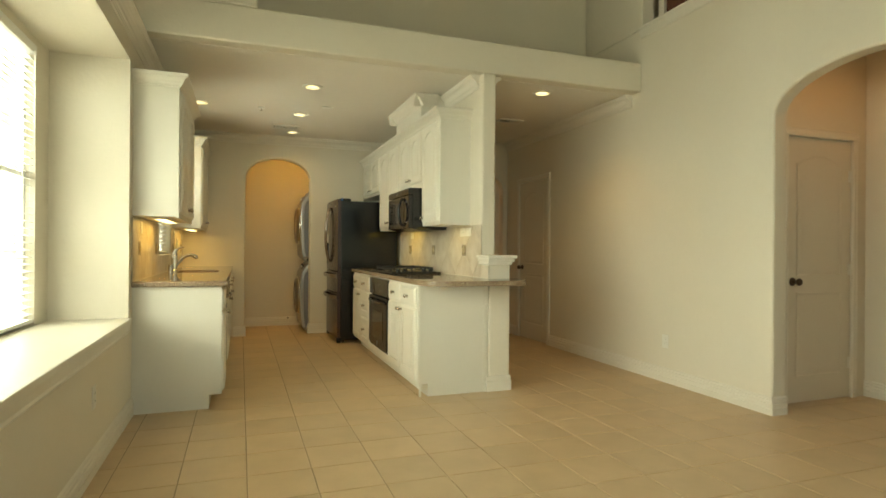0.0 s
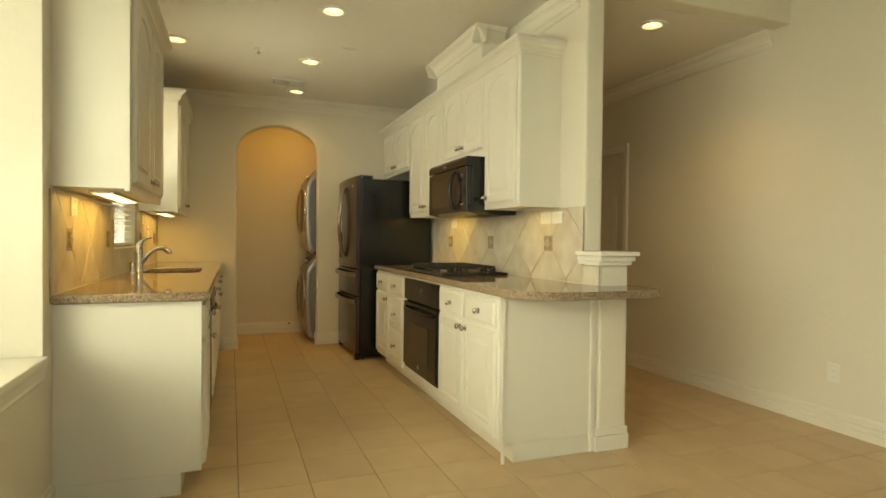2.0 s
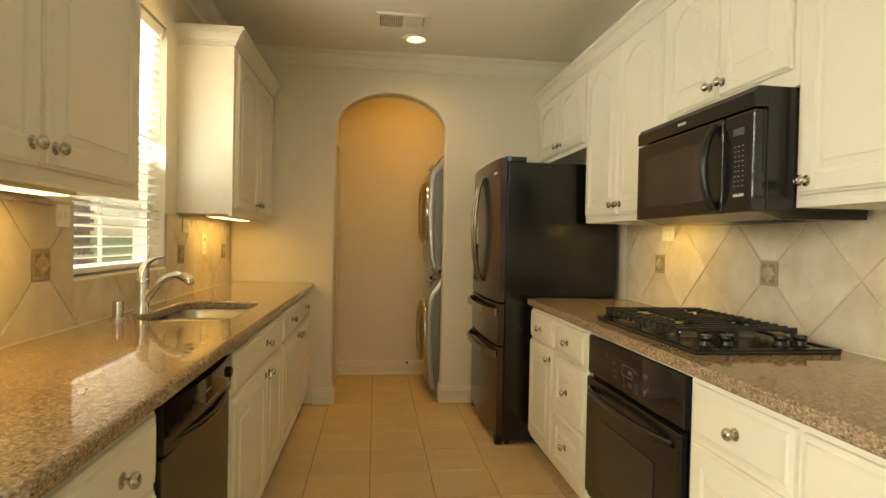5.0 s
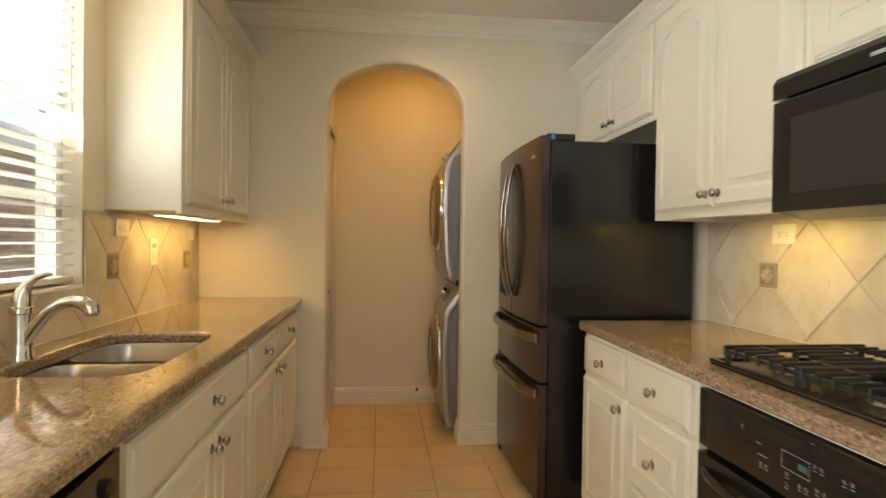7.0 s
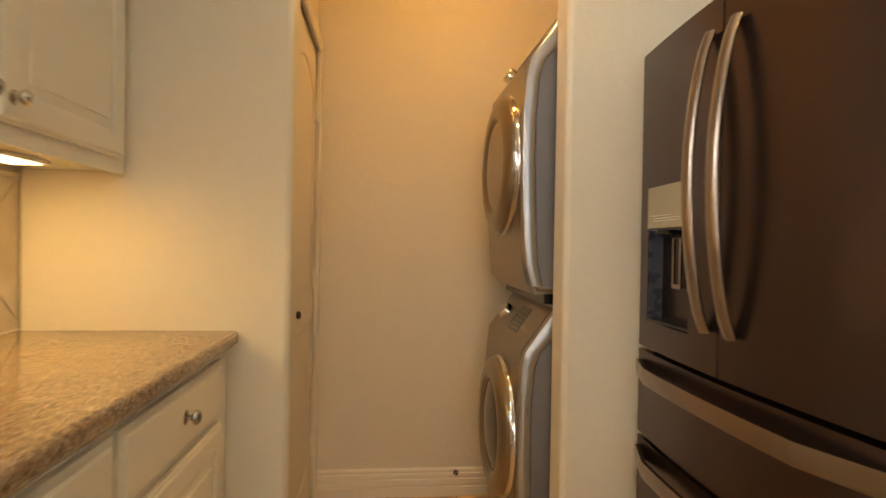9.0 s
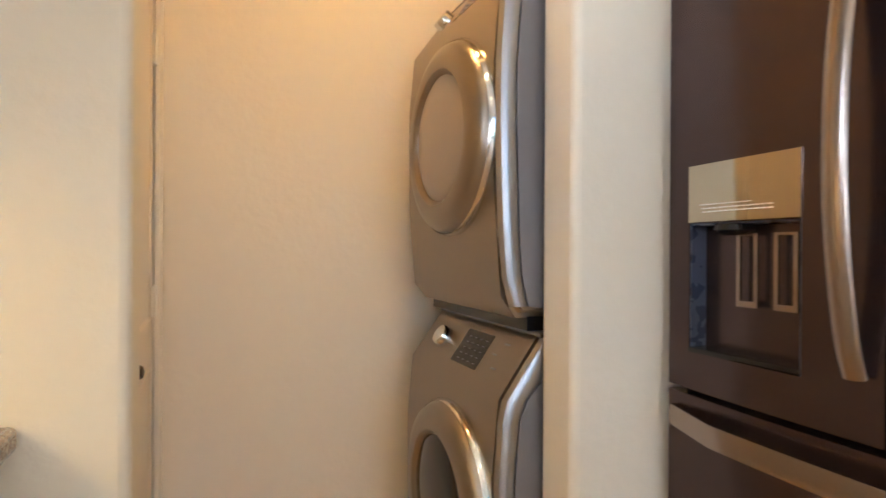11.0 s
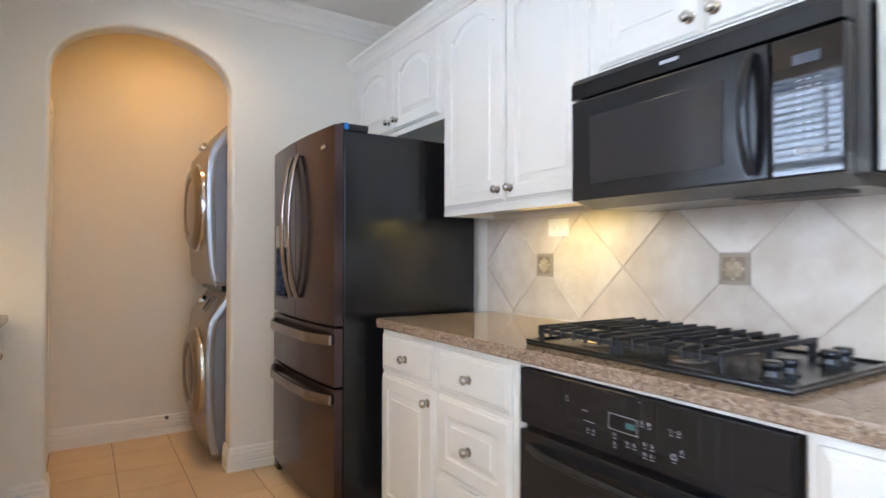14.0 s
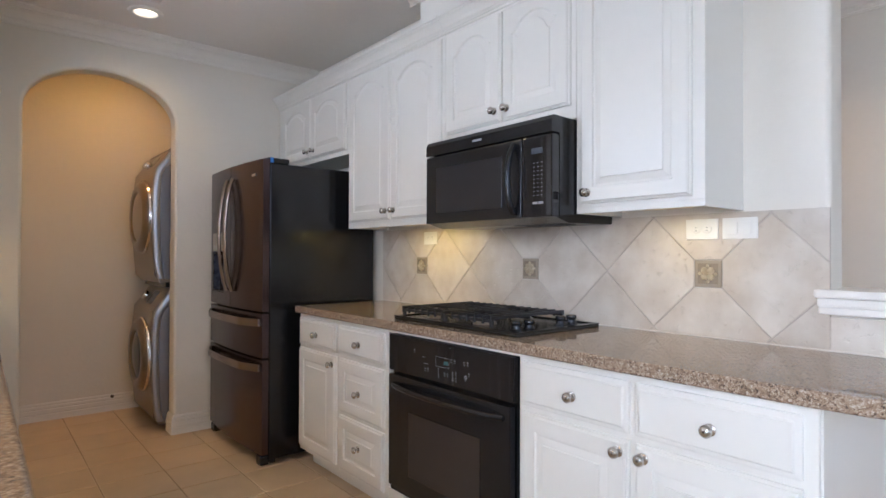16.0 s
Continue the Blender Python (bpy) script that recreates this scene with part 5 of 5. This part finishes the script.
ceiling_vent(2.62, 7.90, 0.32, 0.24)
ceiling_vent(5.02, 6.60, 0.30, 0.16)
# sprinkler head: escutcheon and deflector
t = thing("fire_sprinkler", "small ceiling fire sprinkler with metal deflector", "sprinkler", (2.31, 7.01, CEIL))
part("escutcheon", lathe([(0.034, 0), (0.030, -0.008), (0.012, -0.010)], "z", 20), PLASTIC, t, "", None, True)
part("deflector", lathe([(0.006, -0.010), (0.006, -0.030), (0.016, -0.032), (0.016, -0.034)], "z", 16), NICKEL, t, "", None, True)
t = thing("ceiling_plate", "thin white cover plate on the ceiling", "cover plate", (2.97, 6.77, CEIL))
part("plate", block((-0.055, -0.04, -0.008), (0.055, 0.04, 0), 0.003), PLASTIC, t)
for lx, ly, ll in ((1.56, 5.68, 0.75), (1.56, 8.03, 0.75), (3.84, 5.55, 0.2), (3.84, 6.95, 0.45)):
    t = thing("under_cabinet_light", "lit strip light under the wall cabinet", "strip light", (lx, ly, 1.396 if lx > 3 else 1.374))
    glow = TUBE_DIM if lx > 3 else TUBE_GLOW
    part("housing", block((-0.05, -ll / 2, -0.010), (0.05, ll / 2, 0), 0.002), PLASTIC, t)
    lens = part("lens", block((-0.036, -ll / 2 + 0.012, -0.013), (0.036, ll / 2 - 0.012, -0.0102)), glow, t, "glowing strip lens")
    lens.visible_shadow = False


# sockets, switches and the thermostat
def plate_on(name, label, category, wall_x, facing, y, z, w, h, kind):
    p = thing(name, label, category, (wall_x, y, z))
    part("plate", block((min(0, facing * 0.006), -w / 2, -h / 2), (max(0, facing * 0.006), w / 2, h / 2), 0.002), PLASTIC, p)
    f = facing * 0.006
    wide = w > h
    if kind == "socket":
        for s in (-1, 1):
            cy, cz = (s * 0.020, 0) if wide else (0, s * 0.020)
            sock = part("socket", lathe([(0.0165, f - facing * 0.001), (0.0165, f + facing * 0.0015), (0.0155, f + facing * 0.002)], "x", 20), PLASTIC, p, "", (0, cy, cz), True)
            bm = bmesh.new()
            for a in (-0.006, 0.005):
                v0, v1 = ((a, -0.004), (a + 0.0016, 0.004))
                if wide:
                    v0, v1 = ((-0.004, a), (0.004, a + 0.0016))
                cuboid(bm, (f + facing * 0.0016 - 0.0008, v0[0], v0[1]), (f + facing * 0.0016 + 0.0009, v1[0], v1[1]))
            # raised bars, coloured dark for the shade inside the pin holes
            part("slot", bm, DARK, sock)
    elif kind == "rocker":
        n = 2 if wide else 1
        for k in range(n):
            cy = (k - (n - 1) / 2) * 0.046
            part("rocker", block((min(f, f + facing * 0.004), cy - 0.0165, -0.032 if not wide else -0.022), (max(f, f + facing * 0.004), cy + 0.0165, 0.032 if not wide else 0.022), 0.0015), PLASTIC, p)
    return p


TX_L, TX_R = LEFT + 0.010, SPLASH - 0.010
plate_on("wall_socket", "white double socket on the backsplash tiles under the cabinet", "wall socket", TX_R, -1, 5.500, 1.313, 0.118, 0.074, "socket")
plate_on("wall_switch", "white double rocker switch beside the socket", "light switch", TX_R, -1, 5.367, 1.313, 0.118, 0.074, "rocker")
plate_on("wall_socket", "white double socket on the backsplash beside the refrigerator", "wall socket", TX_R, -1, 7.095, 1.313, 0.118, 0.074, "socket")
plate_on("wall_socket", "white double socket on the backsplash beside the bay", "wall socket", TX_L, 1, 5.425, 1.310, 0.100, 0.100, "socket")
plate_on("wall_socket", "white double socket on the backsplash beside the sink window", "wall socket", TX_L, 1, 6.345, 1.313, 0.085, 0.075, "socket")
plate_on("wall_socket", "white double socket above the accent tile past the window", "wall socket", TX_L, 1, 7.60, 1.307, 0.118, 0.074, "socket")
plate_on("wall_socket", "white single socket near the end wall", "wall socket", TX_L, 1, 8.45, 1.295, 0.085, 0.07, "rocker")
t = plate_on("wall_switch", "white timer switch with small display on the backsplash", "timer switch", TX_L, 1, 7.925, 1.20, 0.085, 0.125, "none")
part("screen", block((0.0062, -0.022, 0.02), (0.0075, 0.022, 0.04)), GREY_PRINT, t, "small grey screen")
part("rocker", block((0.0062, -0.022, -0.04), (0.0095, 0.022, 0.01), 0.001), PLASTIC, t)
plate_on("wall_socket", "white wall socket near the baseboard of the long wall", "wall socket", RIGHT, -1, 4.76, 0.36, 0.074, 0.118, "socket")
plate_on("wall_socket", "painted wall socket below the bay sill", "wall socket", LEFT, 1, 4.06, 0.39, 0.074, 0.118, "socket")

# loft screen of upright boards behind the opening
screen = thing("loft_screen", "dark red-brown screen of upright wooden boards inside the loft opening", "wood screen", (RIGHT + 0.20, 3.3, 3.101))
bal = None
for k in range(30):
    y = -1.76 + 0.115 * k
    if bal is None:
        bal = part("board", block((-0.010, 0.003, 0), (0.010, 0.112, 1.25), 0.003), LOFT_WOOD, screen, "", (0, y, 0))
    else:
        again(bal, screen, (0, y, 0))
part("backing_board", block((0.010, -1.76, 0), (0.022, 1.70, 1.25)), WOOD_RAIL, screen)
part("end_post", block((-0.03, 1.70, 0), (0.03, 1.775, 1.27), 0.004), TRIM, screen, "cream painted end post")
part("top_rail", block((-0.02, -1.76, 1.251), (0.03, 1.69, 1.30), 0.004), WOOD_RAIL, screen)


# outside: brick wall of the next house, and a palm by the window
neighbour = thing("neighbouring_house_wall", "red brick wall of the next house outside the windows", "brick wall", (-2.6, 10.0, -0.25))
part("mortar", block((-0.2, -9, 0), (0, 5, 2.7)), MORTAR, neighbour)
part("eaves", block((-0.5, -9.2, 2.7), (0.35, 5.2, 2.88), 0.01), FRAME, neighbour)
part("roof", extrude_outline([(0.4, -9.3, 2.88), (-4.0, -9.3, 4.6), (-4.0, -9.3, 4.5), (-0.4, -9.3, 2.8)], (0, 14.6, 0)), GREY_PRINT, neighbour)

palm = thing("palm_plant", "green palm with long drooping leaves outside the sink window", "palm", (-0.5, 9.2, -0.25))
part("trunk", tube([(0, 0, 0), (0.02, 0, 0.5), (0, 0.02, 1.0)], [0.09, 0.08, 0.06], 10), BRICK, palm, "", None, True)
rng = random.Random(4)
for k in range(16):
    a = math.tau * k / 16 + rng.uniform(-0.15, 0.15)
    lift = rng.uniform(0.3, 1.1)
    bm = bmesh.new()
    spine = []
    for j in range(9):
        r = 0.11 * j
        spine.append(Vector((math.cos(a) * r, math.sin(a) * r, 1.0 + lift * r * 1.3 - 0.95 * r * r)))
    side = Vector((-math.sin(a), math.cos(a), 0))
    for j in range(8):
        p, q = spine[j], spine[j + 1]
        for s in (-1, 1):
            for f in (0.1, 0.55):
                b0 = p.lerp(q, f)
                tip = b0 + side * s * (0.26 - 0.022 * j) + (q - p).normalized() * 0.12 - Vector((0, 0, 0.06))
                v = [bm.verts.new(b0), bm.verts.new(b0 + (q - p).normalized() * 0.022), bm.verts.new(tip)]
                bm.faces.new(v)
        w = side * 0.005
        bm.faces.new([bm.verts.new(p - w), bm.verts.new(q - w), bm.verts.new(q + w), bm.verts.new(p + w)])
    part("leaf", bm, LEAF, palm)


# tiles: clipped to the piece of wall that they cover
def clip(poly, axis, limit, keep_above):
    out = []
    for k in range(len(poly)):
        p, q = poly[k - 1], poly[k]
        pin, qin = ((p[axis] >= limit), (q[axis] >= limit)) if keep_above else ((p[axis] <= limit), (q[axis] <= limit))
        if pin != qin:
            f = (limit - p[axis]) / (q[axis] - p[axis])
            out.append(tuple(p[i] + f * (q[i] - p[i]) for i in range(2)))
        if qin:
            out.append(q)
    return out


def wall_tile(parent, poly, x, facing, thick=0.009, ease=0.0025):
    cy, cz = sum(p[0] for p in poly) / len(poly), sum(p[1] for p in poly) / len(poly)
    size = max(max(abs(p[0] - cy), abs(p[1] - cz)) for p in poly)
    if size < 0.012:
        return
    bm = bmesh.new()
    s = 1 - ease / size
    rings = [[bm.verts.new((facing * d, (p[0] - cy) * f, (p[1] - cz) * f)) for p in poly] for d, f in ((0, 1), (thick - 0.002, 1), (thick, s))]
    for a, b in zip(rings, rings[1:]):
        for k in range(len(a)):
            j = (k + 1) % len(a)
            bm.faces.new((a[k], a[j], b[j], b[k]))
    bm.faces.new(rings[-1])
    bmesh.ops.recalc_face_normals(bm, faces=bm.faces[:])
    part("tile", bm, SPLASH_TILE, parent, "", (x, cy, cz))


def splash(x, facing, rects, origin, accents, repeat):
    """Diagonal tiles on a lattice whose accents stand repeat apart, cut round the square accents."""
    back = structure("backsplash", boxes(*[((min(x, x + facing * 0.004), r[0], r[2]), (max(x, x + facing * 0.004), r[1], r[3])) for r in rects]), JOINT)
    step, g = repeat / 4, 0.0022
    oy, oz = origin
    for i in range(-20, 30):
        for j in range(-6, 8):
            if (i + j) % 2 == 0:
                continue
            cy, cz = oy + i * step, oz + j * step
            d = step - g * 1.414
            diamond = [(cy - d, cz), (cy, cz - d), (cy + d, cz), (cy, cz + d)]
            for ay in accents:
                if abs(ay - cy) < step * 1.01 and abs(oz - cz) < 0.01:
                    lim = ay + math.copysign(0.052, cy - ay)
                    diamond = clip(diamond, 0, lim, cy > ay)
                if abs(ay - cy) < 0.01 and abs(abs(oz - cz) - step) < 0.01:
                    lim = oz + math.copysign(0.052, cz - oz)
                    diamond = clip(diamond, 1, lim, cz > oz)
            for y0, y1, z0, z1 in rects:
                p = diamond
                for axis, lim, up in ((0, y0, True), (0, y1, False), (1, z0, True), (1, z1, False)):
                    p = clip(p, axis, lim, up) if p else p
                if len(p) > 2:
                    wall_tile(back, p, x, facing)
    for ay in accents:
        acc = part("accent_tile", block((min(0, facing * 0.010), -0.048, -0.048), (max(0, facing * 0.010), 0.048, 0.048), 0.002), ACCENT_RIM, back, "", (x, ay, oz))
        # flat plate; its dark colour stands for shade between the rosette's petals
        part("accent_shade_field", block((min(facing * 0.0102, facing * 0.0112), -0.037, -0.037), (max(facing * 0.0102, facing * 0.0112), 0.037, 0.037)), ACCENT_SHADE, back, "flat dark field, coloured as shade round the rosette", (x, ay, oz))
        bm = bmesh.new()
        for k in range(4):
            a = math.tau * k / 4 + math.pi / 4
            lathe([(0.0135, facing * 0.0110), (0.0125, facing * 0.0160), (0.007, facing * 0.0185)], "x", 12, (0, 0.0165 * math.cos(a), 0.0165 * math.sin(a)), bm)
            lathe([(0.0070, facing * 0.0110), (0.0060, facing * 0.0150), (0.003, facing * 0.0165)], "x", 8, (0, 0.029 * math.cos(a + math.pi / 4), 0.029 * math.sin(a + math.pi / 4)), bm)
        lathe([(0.009, facing * 0.0110), (0.008, facing * 0.0195), (0.004, facing * 0.0215)], "x", 10, (0, 0, 0), bm)
        part("rosette", bm, ACCENT, back, "tan cast rosette", (x, ay, oz))


splash(LEFT, 1, [(5.09, 6.425, 0.9205, 1.364), (6.425, 7.315, 0.9205, 1.083), (7.315, 8.597, 0.9205, 1.364)], (7.529, 1.150), [5.3665, 6.2315, 7.529, 8.394], 0.865)
splash(SPLASH, -1, [(4.945, 5.10, 0.9205, 1.028), (5.10, 7.60, 0.9205, 1.370)], (5.480, 1.151), [5.480, 6.332, 7.184], 0.852)

structure("tile_liner", boxes(((LEFT + 0.0132, 5.125, 1.348), (LEFT + 0.018, 6.255, 1.3625)), ((LEFT + 0.0132, 7.48, 1.348), (LEFT + 0.018, 8.59, 1.3625))), SPLASH_TILE, None, 0.003)
structure("sealant", boxes(((LEFT + 0.0132, 5.09, 0.9202), (LEFT + 0.018, 8.595, 0.9245))), SEALANT)
structure("sealant", boxes(((SPLASH - 0.018, 4.945, 0.9202), (SPLASH - 0.0132, 7.575, 0.9245))), SEALANT)

# bricks of the next house, as far as the sink window shows them
bm = block((0, 0, 0), (0.008, 0.20, 0.062), 0.003)
brick = part("brick", bm, BRICK, neighbour, "", (0.0, 1.0, 0.9))
made = 1
for row in range(18):
    for col in range(15):
        if (row, col) == (0, 0):
            continue
        again(brick, neighbour, (0.0, 1.0 + 0.212 * col + (0.106 if row % 2 else 0), 0.9 + 0.073 * row))
        made += 1
rest = bmesh.new()
for row in range(36):
    for col in range(48):
        y = -8.9 + 0.29 * col + (0.145 if row % 2 else 0)
        z = 0.02 + 0.073 * row
        if 0.7 < y < 4.3 and 0.85 < z < 2.25:
            continue
        cuboid(rest, (0, y, z), (0.008, y + 0.28, z + 0.062))
part("brickwork", rest, BRICK, neighbour)["kind"] = "stuff"

# floor tiles
TS, GAP = 0.322, 0.005
h = (TS - GAP) / 2
bm = bmesh.new()
rows = [(h, -0.004), (h, -0.0015), (h - 0.002, 0.0)]
rings = [[bm.verts.new((sx * r, sy * r, z)) for sx, sy in ((-1, -1), (1, -1), (1, 1), (-1, 1))] for r, z in rows]
for a, b in zip(rings, rings[1:]):
    for k in range(4):
        bm.faces.new((a[k], a[(k + 1) % 4], b[(k + 1) % 4], b[k]))
bm.faces.new(rings[-1])
centre = Vector((2.9, 5.2))
places = []
for i in range(-3, 19):
    for j in range(-22, 18):
        x, y = 2.15 + TS * (i + 0.5), 4.74 + TS * (j + 0.5)
        if not (1.25 < x < 7.9 and -3.1 < y < 10.3):
            continue
        if x < 1.30 or (x < 1.80 and y > 5.4) or (x > 3.75 and x < 4.0 and y > 5.4 and y < 8.5) or (y > 8.75 and x < 1.9):
            continue
        places.append(((Vector((x, y)) - centre).length, x, y))
places.sort()
first = part("tile", bm, FLOOR_TILE, floor, "", (places[0][1], places[0][2], 0))
for _, x, y in places[1:296]:
    again(first, floor, (x, y, 0))
rest = bmesh.new()
for _, x, y in places[296:]:
    rg = [[rest.verts.new((x + sx * r, y + sy * r, z)) for sx, sy in ((-1, -1), (1, -1), (1, 1), (-1, 1))] for r, z in rows]
    for a, b in zip(rg, rg[1:]):
        for k in range(4):
            rest.faces.new((a[k], a[(k + 1) % 4], b[(k + 1) % 4], b[k]))
    rest.faces.new(rg[-1])
part("tiling", rest, FLOOR_TILE, floor)["kind"] = "stuff"
